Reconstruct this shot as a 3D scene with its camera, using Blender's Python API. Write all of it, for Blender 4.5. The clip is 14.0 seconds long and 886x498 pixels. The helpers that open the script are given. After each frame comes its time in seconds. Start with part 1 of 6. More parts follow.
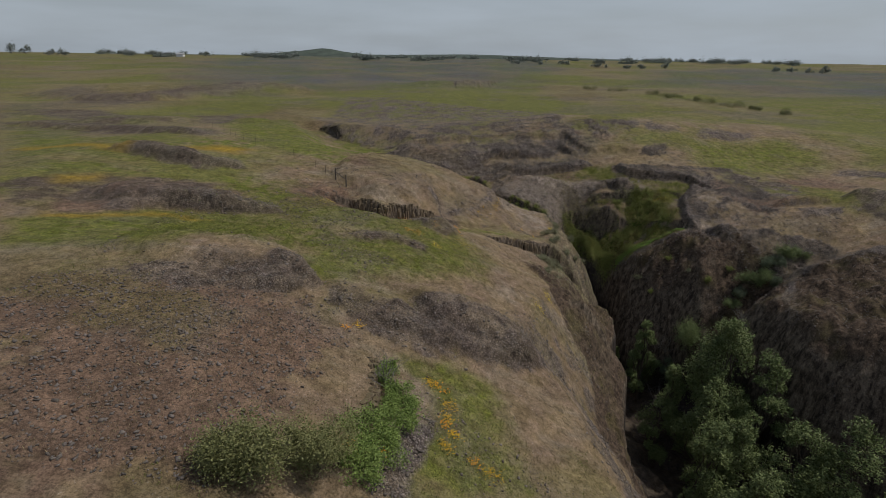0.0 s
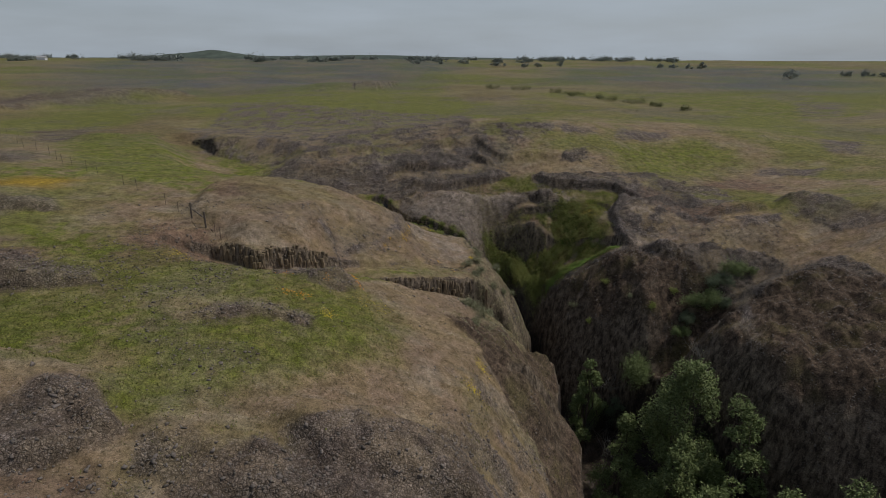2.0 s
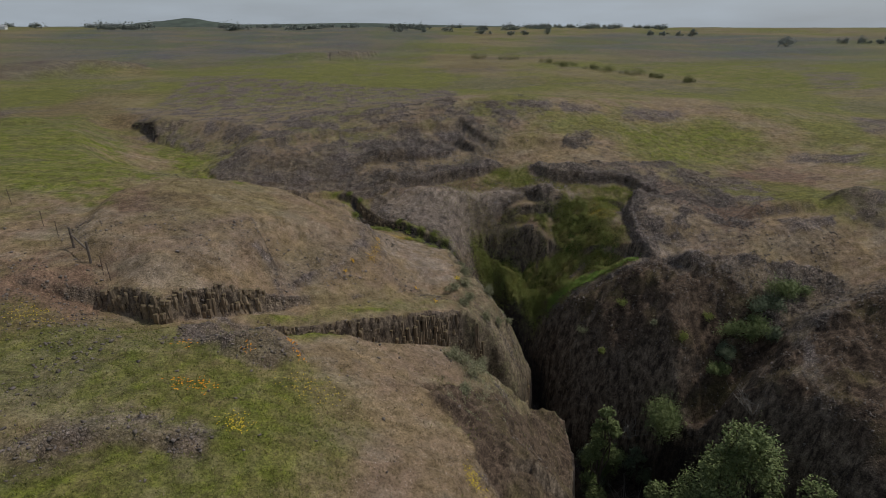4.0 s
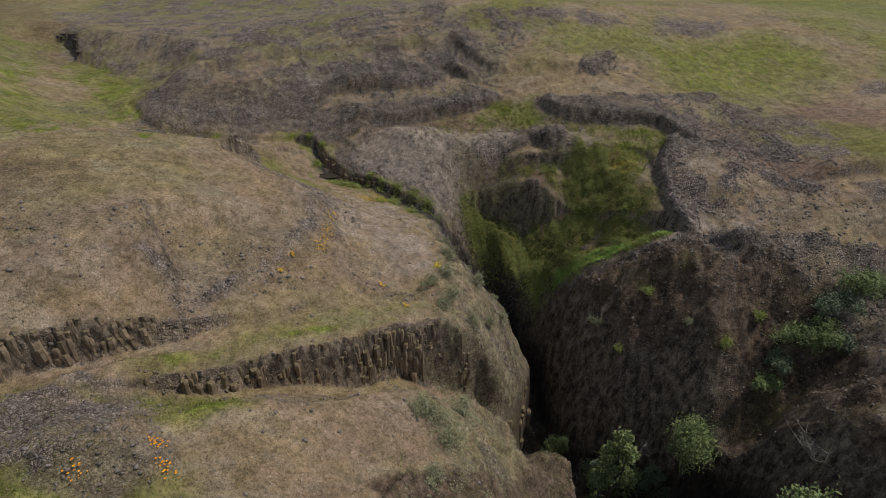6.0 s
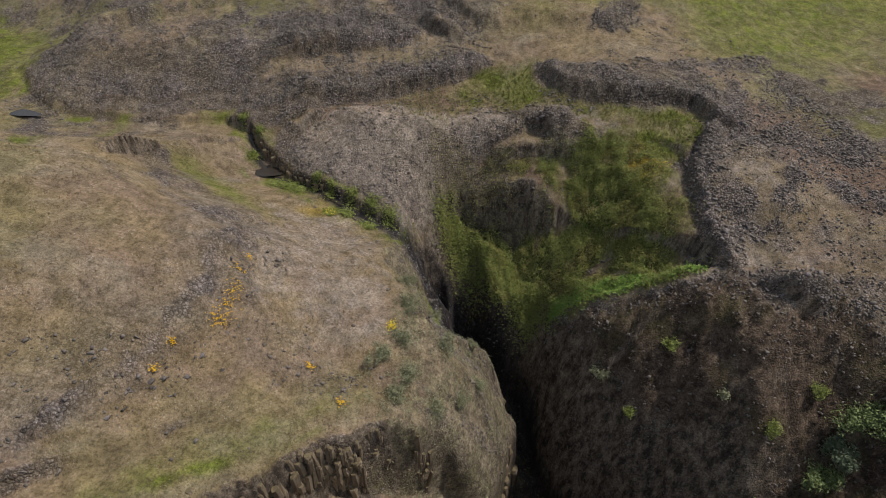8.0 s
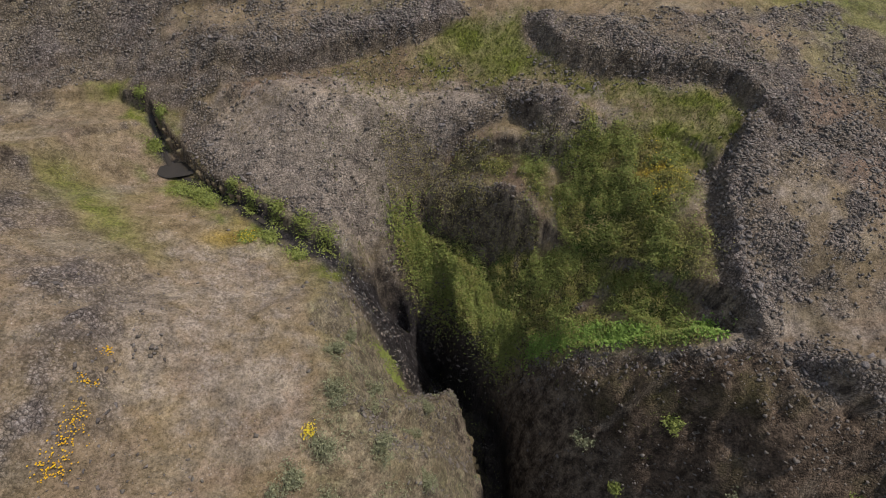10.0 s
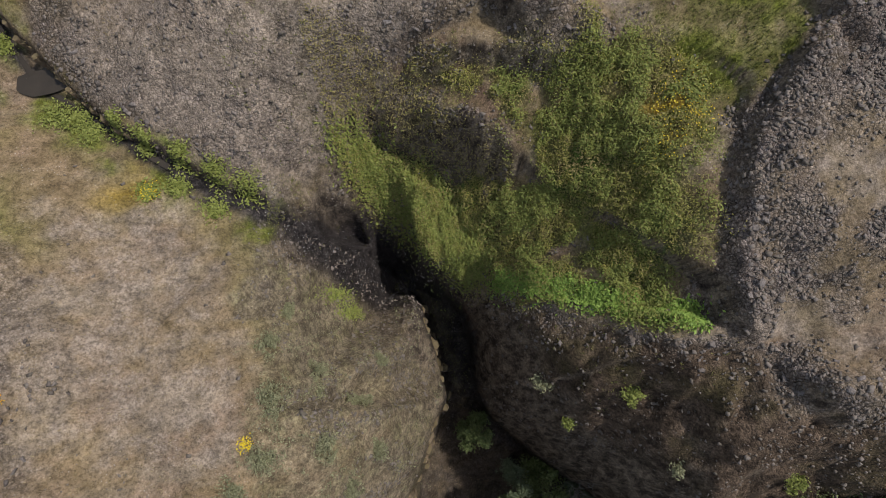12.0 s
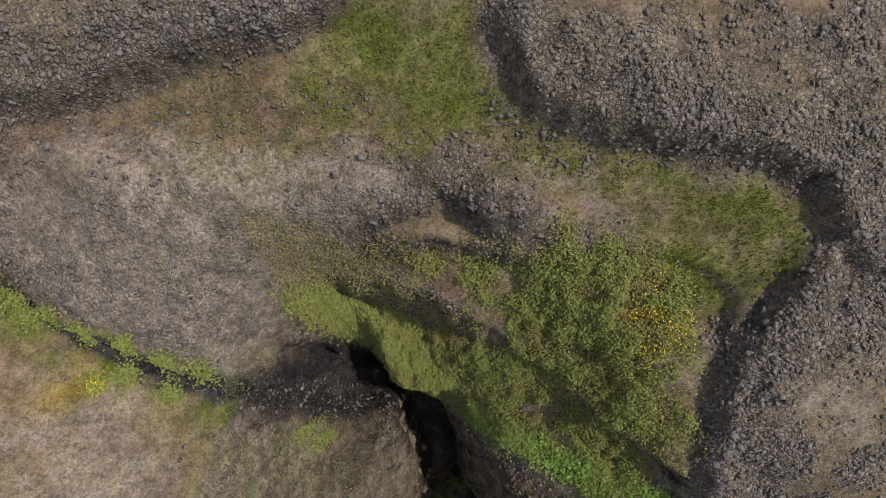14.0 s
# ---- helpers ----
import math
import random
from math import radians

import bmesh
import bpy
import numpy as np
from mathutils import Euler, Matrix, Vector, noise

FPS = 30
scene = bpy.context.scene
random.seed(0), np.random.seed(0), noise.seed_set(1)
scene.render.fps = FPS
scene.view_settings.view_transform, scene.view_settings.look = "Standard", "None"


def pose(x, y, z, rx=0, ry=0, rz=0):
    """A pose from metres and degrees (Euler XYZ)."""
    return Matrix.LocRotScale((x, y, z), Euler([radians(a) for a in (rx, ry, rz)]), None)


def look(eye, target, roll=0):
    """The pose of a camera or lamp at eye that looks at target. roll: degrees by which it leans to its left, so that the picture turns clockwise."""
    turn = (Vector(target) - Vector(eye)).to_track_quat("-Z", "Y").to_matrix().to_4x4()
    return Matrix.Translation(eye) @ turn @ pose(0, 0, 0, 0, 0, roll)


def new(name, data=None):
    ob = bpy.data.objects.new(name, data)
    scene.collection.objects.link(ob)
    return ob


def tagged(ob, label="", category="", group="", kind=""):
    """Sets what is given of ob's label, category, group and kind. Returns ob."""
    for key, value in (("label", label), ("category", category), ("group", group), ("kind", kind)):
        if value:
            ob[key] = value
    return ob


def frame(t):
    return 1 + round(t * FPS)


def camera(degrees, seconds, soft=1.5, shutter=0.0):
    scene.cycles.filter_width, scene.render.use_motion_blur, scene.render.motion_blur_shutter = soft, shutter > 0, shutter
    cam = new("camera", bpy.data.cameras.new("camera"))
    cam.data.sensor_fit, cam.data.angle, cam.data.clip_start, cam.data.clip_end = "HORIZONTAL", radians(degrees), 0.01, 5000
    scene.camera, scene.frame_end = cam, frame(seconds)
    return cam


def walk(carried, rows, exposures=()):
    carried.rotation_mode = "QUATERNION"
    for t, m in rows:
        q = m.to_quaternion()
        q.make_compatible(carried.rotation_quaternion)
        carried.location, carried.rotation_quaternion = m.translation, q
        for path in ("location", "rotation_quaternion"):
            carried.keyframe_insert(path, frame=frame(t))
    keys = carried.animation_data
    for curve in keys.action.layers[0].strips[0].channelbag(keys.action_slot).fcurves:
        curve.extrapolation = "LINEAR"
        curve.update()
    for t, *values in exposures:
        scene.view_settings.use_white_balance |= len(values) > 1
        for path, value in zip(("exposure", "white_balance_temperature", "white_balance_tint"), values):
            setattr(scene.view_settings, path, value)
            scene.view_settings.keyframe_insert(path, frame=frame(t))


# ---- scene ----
cam = camera(79.2, 14.0, soft=0.7)
METRES, EYE, TILT, LEAN, TURN = 80.0, 20.0, -19.6, -0.8, 0.0
EXPOSURES = ((0.0, -0.54), (3.2, -0.6), (5.3, -0.2), (7.7, 0.05), (9.8, 0.15), (12.0, 0.23), (14.0, 0.22))
ROWS = [
    (0.0, 0.0, 0.0, 0.0, 0.0, 0.0, -0.0),
    (0.5, 0.004, 0.0359, 0.0127, -0.23, -0.02, 0.07),
    (1.0, 0.0082, 0.0729, 0.0251, -4.52, -0.13, 1.91),
    (1.5, 0.0122, 0.1107, 0.0369, -8.33, -0.25, 3.51),
    (2.0, 0.0175, 0.1476, 0.049, -9.29, -0.29, 3.89),
    (2.5, 0.0242, 0.1838, 0.0609, -10.0, -0.28, 4.16),
    (3.0, 0.0321, 0.2198, 0.0726, -10.52, -0.44, 4.36),
    (5.5, 0.0896, 0.3905, 0.1321, -10.65, -11.19, 4.38),
    (6.0, 0.1025, 0.4242, 0.1436, -10.59, -13.34, 4.32),
    (6.5, 0.1161, 0.4572, 0.1543, -10.48, -15.34, 4.3),
    (7.0, 0.1292, 0.4898, 0.1654, -10.5, -17.2, 4.22),
    (7.5, 0.1431, 0.521, 0.1765, -10.42, -19.32, 4.19),
    (10.0, 0.2143, 0.6649, 0.2295, -9.66, -32.55, 4.13),
    (10.5, 0.2265, 0.6922, 0.2397, -9.67, -39.06, 4.05),
    (11.0, 0.2396, 0.72, 0.2503, -9.55, -45.92, 4.14),
    (11.5, 0.2508, 0.7491, 0.2614, -9.67, -53.03, 4.02),
    (12.0, 0.2626, 0.7777, 0.2717, -9.61, -60.0, 4.14),
    (12.5, 0.2729, 0.8071, 0.2814, -9.62, -66.96, 4.09),
    (13.0, 0.2831, 0.8353, 0.2896, -9.48, -68.26, 4.19),
    (13.5, 0.2934, 0.8642, 0.2998, -9.43, -68.44, 4.3),
    (14.0, 0.3029, 0.8944, 0.3108, -9.53, -68.77, 4.27),
]
walk(cam, [(t, pose(0, 0, EYE, TILT, LEAN, TURN) @ pose(METRES * x, METRES * y, METRES * z, 90 + pitch, roll, yaw)) for t, x, y, z, yaw, pitch, roll in ROWS], exposures=EXPOSURES)

# ---- sky and sun ----
SUN_HIGH, SUN_ROUND = 58.0, 84.0  # degrees above the horizon, and round from ahead to the right
world = bpy.data.worlds.new("sky")
scene.world = world
world.use_nodes = True
wt = world.node_tree
wt.nodes.clear()
sky = wt.nodes.new("ShaderNodeTexSky")
sky.sky_type, sky.sun_disc = "NISHITA", False
sky.sun_elevation, sky.sun_rotation = radians(SUN_HIGH), radians(SUN_ROUND)
sky.air_density, sky.dust_density = 1.0, 2.5
tc = wt.nodes.new("ShaderNodeTexCoord")
stretch = wt.nodes.new("ShaderNodeMapping")
stretch.inputs["Scale"].default_value = (1.6, 1.6, 9.0)
cloud = wt.nodes.new("ShaderNodeTexNoise")
cloud.inputs["Scale"].default_value, cloud.inputs["Detail"].default_value = 2.2, 6.0
ramp = wt.nodes.new("ShaderNodeMapRange")
ramp.inputs["From Min"].default_value, ramp.inputs["From Max"].default_value = 0.35, 0.72
ramp.inputs["To Min"].default_value, ramp.inputs["To Max"].default_value = 0.66, 0.92
veil = wt.nodes.new("ShaderNodeMix")
veil.data_type = "RGBA"
veil.inputs["B"].default_value = (6.6, 7.5, 8.5, 1)
back = wt.nodes.new("ShaderNodeBackground")
back.inputs["Strength"].default_value = 0.085
wo = wt.nodes.new("ShaderNodeOutputWorld")
wt.links.new(tc.outputs["Generated"], stretch.inputs["Vector"])
wt.links.new(stretch.outputs["Vector"], cloud.inputs["Vector"])
wt.links.new(cloud.outputs["Fac"], ramp.inputs["Value"])
split = wt.nodes.new("ShaderNodeSeparateXYZ")
lift = wt.nodes.new("ShaderNodeMapRange")
lift.interpolation_type = "SMOOTHSTEP"
lift.inputs["From Min"].default_value, lift.inputs["From Max"].default_value = 0.08, 0.55
lift.inputs["To Min"].default_value, lift.inputs["To Max"].default_value = 1.0, 0.3
thin = wt.nodes.new("ShaderNodeMath")
thin.operation = "MULTIPLY"
wt.links.new(tc.outputs["Generated"], split.inputs["Vector"])
wt.links.new(split.outputs["Z"], lift.inputs["Value"])
wt.links.new(ramp.outputs["Result"], thin.inputs[0])
wt.links.new(lift.outputs["Result"], thin.inputs[1])
wt.links.new(thin.outputs["Value"], veil.inputs["Factor"])
wt.links.new(sky.outputs["Color"], veil.inputs["A"])
wt.links.new(veil.outputs["Result"], back.inputs["Color"])
wt.links.new(back.outputs["Background"], wo.inputs["Surface"])
sun_data = bpy.data.lights.new("sun", "SUN")
sun_data.energy, sun_data.angle, sun_data.color = 2.6, radians(2.0), (1.0, 0.95, 0.88)
sun = new("sun", sun_data)
up = radians(SUN_HIGH)
sun.matrix_world = look((0, 0, 0), (-math.sin(radians(SUN_ROUND)) * math.cos(up), -math.cos(radians(SUN_ROUND)) * math.cos(up), -math.sin(up)))


# ---- materials ----
class Paint:
    """A small builder for node materials."""

    def __init__(self, name, rough=0.9, metal=0.0, spec=0.3):
        self.mat = bpy.data.materials.new(name)
        self.mat.use_nodes = True
        self.tree = self.mat.node_tree
        self.shader = self.tree.nodes["Principled BSDF"]
        self.shader.inputs["Roughness"].default_value = rough
        self.shader.inputs["Metallic"].default_value = metal
        self.shader.inputs["Specular IOR Level"].default_value = spec
        self.place = self.tree.nodes.new("ShaderNodeTexCoord").outputs["Object"]

    def put(self, value, socket):
        if isinstance(value, (int, float)):
            socket.default_value = value
        elif isinstance(value, tuple):
            socket.default_value = (*value, 1.0)[:4]
        else:
            self.tree.links.new(value, socket)

    def noise(self, scale, detail=4.0, rough=0.6, squash=None):
        n = self.tree.nodes.new("ShaderNodeTexNoise")
        n.inputs["Scale"].default_value, n.inputs["Detail"].default_value, n.inputs["Roughness"].default_value = scale, detail, rough
        source = self.place
        if squash:
            m = self.tree.nodes.new("ShaderNodeMapping")
            m.inputs["Scale"].default_value = squash
            self.tree.links.new(self.place, m.inputs["Vector"])
            source = m.outputs["Vector"]
        self.tree.links.new(source, n.inputs["Vector"])
        return n.outputs["Fac"]

    def cells(self, scale, feature="F1", out="Distance"):
        n = self.tree.nodes.new("ShaderNodeTexVoronoi")
        n.feature = feature
        n.inputs["Scale"].default_value = scale
        self.tree.links.new(self.place, n.inputs["Vector"])
        return n.outputs[out]

    def span(self, value, low, high, to_low=0.0, to_high=1.0):
        n = self.tree.nodes.new("ShaderNodeMapRange")
        n.inputs["From Min"].default_value, n.inputs["From Max"].default_value = low, high
        n.inputs["To Min"].default_value, n.inputs["To Max"].default_value = to_low, to_high
        self.put(value, n.inputs["Value"])
        return n.outputs["Result"]

    def sum(self, kind, a, b):
        n = self.tree.nodes.new("ShaderNodeMath")
        n.operation, n.use_clamp = kind, True
        self.put(a, n.inputs[0])
        self.put(b, n.inputs[1])
        return n.outputs[0]

    def mix(self, factor, a, b, blend="MIX"):
        n = self.tree.nodes.new("ShaderNodeMix")
        n.data_type, n.blend_type = "RGBA", blend
        self.put(factor, n.inputs["Factor"])
        self.put(a, n.inputs["A"])
        self.put(b, n.inputs["B"])
        return n.outputs["Result"]

    def layer(self, name):
        n = self.tree.nodes.new("ShaderNodeAttribute")
        n.attribute_name = name
        return n.outputs["Fac"]

    def random(self):
        return self.tree.nodes.new("ShaderNodeObjectInfo").outputs["Random"]

    def island(self):
        return self.tree.nodes.new("ShaderNodeNewGeometry").outputs["Random Per Island"]

    def bump(self, height, depth, strength=0.8):
        n = self.tree.nodes.new("ShaderNodeBump")
        n.inputs["Distance"].default_value, n.inputs["Strength"].default_value = depth, strength
        self.put(height, n.inputs["Height"])
        self.put(n.outputs["Normal"], self.shader.inputs["Normal"])

    def colour(self, value):
        self.put(value, self.shader.inputs["Base Color"])
        return self


def ground_paint():
    p = Paint("ground_cover", 0.95, 0.0, 0.15)
    fine, mid, wide = p.noise(7.0, 5), p.noise(1.1, 5), p.noise(0.16, 4)
    speck = p.cells(6.5)
    straw = p.mix(p.span(mid, 0.35, 0.68), (0.285, 0.208, 0.122), (0.18, 0.131, 0.074))
    straw = p.mix(p.span(p.noise(0.45, 6, 0.65), 0.42, 0.58), straw, (0.225, 0.16, 0.11))
    straw = p.mix(p.span(p.noise(0.22, 6, 0.65, (1.0, 2.2, 1.0)), 0.5, 0.62, 0, 0.8), straw, (0.27, 0.217, 0.16))
    pebble = p.sum("MULTIPLY", p.span(p.cells(8.0), 0.10, 0.22, 1, 0), p.span(p.noise(0.9, 4), 0.42, 0.58))
    straw = p.mix(pebble, straw, (0.40, 0.35, 0.31))
    straw = p.mix(p.span(wide, 0.45, 0.7, 0, 0.6), straw, (0.23, 0.178, 0.095))
    straw = p.mix(p.span(p.noise(9.0, 6, 0.7), 0.54, 0.66, 0, 0.55), straw, (0.085, 0.06, 0.035))
    grass = p.mix(p.span(mid, 0.35, 0.65), (0.148, 0.162, 0.029), (0.1, 0.116, 0.022))
    grass = p.mix(p.span(fine, 0.5, 0.72, 0, 0.6), grass, (0.15, 0.135, 0.045))
    soil = p.mix(p.span(mid, 0.3, 0.7), (0.215, 0.14, 0.095), (0.145, 0.098, 0.07))
    soil = p.mix(p.span(fine, 0.52, 0.72, 0, 0.7), soil, (0.08, 0.055, 0.04))
    stone = p.mix(p.span(mid, 0.3, 0.7), (0.24, 0.196, 0.176), (0.155, 0.126, 0.112))
    stone = p.mix(p.span(speck, 0.12, 0.5, 0.7, 0), stone, (0.42, 0.365, 0.34))
    stone = p.mix(p.span(p.noise(0.5, 6, 0.65), 0.47, 0.6, 0, 0.55), stone, (0.225, 0.178, 0.13))
    stone = p.mix(p.span(p.noise(0.13, 6, 0.65), 0.46, 0.62, 0, 0.5), stone, (0.17, 0.135, 0.08))
    tones = p.mix(0.5, p.span(p.cells(6.0, "F1", "Color"), 0.0, 1.0, 0.55, 1.5), p.span(p.cells(13.0, "F1", "Color"), 0.0, 1.0, 0.6, 1.4))
    stone = p.mix(0.9, stone, tones, "MULTIPLY")
    gap_wide, gap_fine = p.cells(6.0, "DISTANCE_TO_EDGE"), p.cells(13.0, "DISTANCE_TO_EDGE")
    joints = p.sum("MULTIPLY", p.span(gap_wide, 0.02, 0.15, 0.32, 1.0), p.span(gap_fine, 0.02, 0.14, 0.55, 1.0))
    stone = p.mix(0.85, stone, joints, "MULTIPLY")
    cliff = p.mix(p.span(p.mix(0.5, p.noise(3.2, 6, 0.7, (1, 1, 0.15)), p.noise(1.6, 7, 0.75, (1, 1, 0.6))), 0.43, 0.57), (0.055, 0.042, 0.033), (0.22, 0.175, 0.13))
    colour = p.mix(p.layer("soil"), straw, soil)
    colour = p.mix(p.layer("grass"), colour, grass)
    colour = p.mix(p.sum("MULTIPLY", p.layer("lupine"), p.span(p.noise(0.02, 6), 0.3, 0.6, 0.15, 0.75)), colour, p.mix(p.span(wide, 0.35, 0.65), (0.075, 0.095, 0.075), (0.085, 0.09, 0.125)))
    colour = p.mix(p.layer("rock"), colour, stone)
    colour = p.mix(p.sum("MULTIPLY", p.layer("pale"), p.span(p.noise(1.6, 6, 0.7), 0.38, 0.58, 0.3, 0.9)), colour, p.mix(p.span(fine, 0.35, 0.65), (0.30, 0.246, 0.2), (0.22, 0.178, 0.145)))
    brown = p.mix(p.span(p.noise(2.5, 6, 0.7), 0.38, 0.62), (0.135, 0.097, 0.069), (0.045, 0.032, 0.023))
    brown = p.mix(p.span(p.noise(0.35, 5), 0.5, 0.66, 0, 0.6), brown, (0.10, 0.085, 0.035))
    colour = p.mix(p.layer("basalt"), colour, brown)
    colour = p.mix(p.layer("cliff"), colour, cliff)
    colour = p.mix(p.layer("gold"), colour, (0.28, 0.19, 0.03))
    herbs = p.mix(p.span(mid, 0.35, 0.65), (0.13, 0.155, 0.028), (0.215, 0.205, 0.045))
    herbs = p.mix(p.span(p.noise(0.55, 5, 0.65), 0.46, 0.58), herbs, (0.165, 0.13, 0.06))
    herbs = p.mix(p.span(p.noise(0.3, 5, 0.6), 0.46, 0.56), herbs, (0.09, 0.145, 0.03))
    herbs = p.mix(p.span(p.noise(3.2, 7, 0.75), 0.44, 0.56, 0, 0.75), herbs, (0.05, 0.06, 0.018))
    colour = p.mix(p.layer("moss"), colour, herbs)
    # Near-black wet rock; the same layer paints shade in the gorge and cleft.
    colour = p.mix(p.layer("wet_and_shade"), colour, p.mix(p.span(p.noise(5.0, 5, 0.7), 0.42, 0.58), (0.014, 0.012, 0.013), (0.05, 0.043, 0.042)))
    colour = p.mix(p.sum("MULTIPLY", p.sum("SUBTRACT", p.layer("scrub"), p.sum("MULTIPLY", p.layer("basalt"), 0.85)), p.span(p.noise(1.3, 6, 0.7), 0.3, 0.6, 0.2, 0.9)), colour, p.mix(p.span(p.noise(3.0, 6, 0.75), 0.42, 0.58), p.mix(p.span(p.noise(0.7, 4), 0.4, 0.6), (0.27, 0.222, 0.15), (0.20, 0.18, 0.098)), (0.115, 0.092, 0.062)))
    grit = p.span(p.noise(9.0, 6, 0.85), 0.41, 0.59, 0.56, 1.44)
    clump = p.span(p.noise(1.8, 8, 0.85), 0.41, 0.59, 0.6, 1.4)
    patchy = p.span(p.noise(0.5, 6, 0.7), 0.40, 0.60, 0.85, 1.15)
    colour = p.mix(0.9, colour, grit, "MULTIPLY")
    colour = p.mix(0.8, colour, clump, "MULTIPLY")
    colour = p.mix(0.8, colour, patchy, "MULTIPLY")
    p.colour(colour)
    p.put(p.span(p.layer("wet_and_shade"), 0, 1, 0.95, 0.3), p.shader.inputs["Roughness"])
    rough = p.sum("ADD", p.sum("MULTIPLY", p.layer("rock"), 0.3), 0.7)
    pile = p.sum("ADD", p.sum("MULTIPLY", p.span(gap_wide, 0.0, 0.3), 0.5), p.sum("MULTIPLY", p.span(gap_fine, 0.0, 0.3), 0.25))
    p.bump(p.sum("MULTIPLY", p.mix(p.sum("MULTIPLY", p.layer("rock"), 0.6), p.noise(3.5, 8, 0.8), pile), rough), 0.14, 0.9)
    return p.mat


def leaf_paint(name, dark, light):
    p = Paint(name, 0.6, 0.0, 0.25)
    p.colour(p.mix(p.island(), dark, light))
    p.shader.inputs["Subsurface Weight"].default_value = 0.0
    return p.mat


def plain_paint(name, dark, light, scale=6.0, rough=0.85, depth=0.02, squash=None):
    p = Paint(name, rough)
    n = p.noise(scale, 5, 0.6, squash)
    p.colour(p.mix(p.span(n, 0.3, 0.7), dark, light))
    p.bump(n, depth)
    return p.mat


GROUND = ground_paint()
LEAF_WILLOW = leaf_paint("willow_leaves", (0.085, 0.12, 0.04), (0.23, 0.275, 0.105))
LEAF_OAK = leaf_paint("oak_leaves", (0.08, 0.105, 0.06), (0.17, 0.205, 0.12))
# Paler oak leaves for the skyline, distance haze painted into their colour.
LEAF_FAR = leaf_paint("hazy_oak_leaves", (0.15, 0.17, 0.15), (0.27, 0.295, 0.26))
LEAF_ALCOVE = leaf_paint("alcove_leaves", (0.15, 0.155, 0.035), (0.30, 0.285, 0.07))
LEAF_SAGE = leaf_paint("sage_leaves", (0.15, 0.155, 0.085), (0.29, 0.285, 0.165))
LEAF_FEATHER = leaf_paint("feathery_leaves", (0.10, 0.11, 0.035), (0.27, 0.27, 0.11))
LEAF_HERB = leaf_paint("herb_leaves", (0.12, 0.18, 0.04), (0.26, 0.34, 0.09))
LEAF_FERN = leaf_paint("fern_leaves", (0.13, 0.21, 0.035), (0.26, 0.37, 0.075))
LEAF_OLIVE = leaf_paint("olive_leaves", (0.16, 0.13, 0.05), (0.31, 0.265, 0.10))
LEAF_FRESH = leaf_paint("fresh_leaves", (0.135, 0.162, 0.036), (0.255, 0.28, 0.072))
BARK = plain_paint("bark", (0.05, 0.04, 0.03), (0.15, 0.125, 0.10), 9.0, 0.9, 0.02, (1, 1, 0.2))
PALE_WOOD = plain_paint("bleached_wood", (0.14, 0.125, 0.105), (0.28, 0.255, 0.225), 12.0, 0.8, 0.01)


# ---- the lie of the land ----
def smooth(a, b, v):
    t = np.clip((v - a) / (b - a), 0, 1)
    return t * t * (3 - 2 * t)


def hashed(i, j, seed):
    n = (i * 374761393 + j * 668265263 + seed * 974634151) & 0xFFFFFFFF
    n = ((n ^ (n >> 13)) * 1274126177) & 0xFFFFFFFF
    return ((n ^ (n >> 16)) & 0xFFFFFF) / float(0xFFFFFF)


def grain(x, y, size, seed=1):
    """Smooth noise between -1 and 1 with lumps of that size."""
    if np.size(x) > 200000 and np.ndim(x) == 1:
        close = (np.abs(x - 15) < 60) & (np.abs(y - 55) < 60)
        if not close.all() and close.any():
            out = np.empty(len(x))
            out[close], out[~close] = grain(x[close], y[close], size, seed), grain(x[~close], y[~close], size, seed)
            return out
    u, v = x / size + 1000.3, y / size + 1000.7
    i, j = np.floor(u).astype(np.int64), np.floor(v).astype(np.int64)
    fu, fv = u - i, v - j
    su, sv = fu ** 3 * (fu * (6 * fu - 15) + 10), fv ** 3 * (fv * (6 * fv - 15) + 10)

    i0, j0 = i.min(), j.min()
    ni, nj = int(i.max() - i0) + 2, int(j.max() - j0) + 2
    table = ni * nj < 0.8 * i.size
    if table:
        w = hashed(*np.meshgrid(np.arange(ni) + i0, np.arange(nj) + j0, indexing="ij"), seed).ravel() * 6.28318
        ways = np.stack([np.cos(w), np.sin(w)], 1)
        spot = (i - i0) * nj + (j - j0)

    def corner(a, b):
        if table:
            way = ways[spot + a * nj + b]
            return way[..., 0] * (fu - a) + way[..., 1] * (fv - b)
        w = hashed(i + a, j + b, seed) * 6.28318
        return np.cos(w) * (fu - a) + np.sin(w) * (fv - b)
    low = corner(0, 0) * (1 - su) + corner(1, 0) * su
    high = corner(0, 1) * (1 - su) + corner(1, 1) * su
    return 1.5 * (low * (1 - sv) + high * sv)


def layers(x, y, size, count=4, seed=1, keep=0.5):
    total, weight = 0.0, 1.0
    for k in range(count):
        total = total + weight * grain(x, y, size / 2 ** k, seed + k)
        weight *= keep
    return total


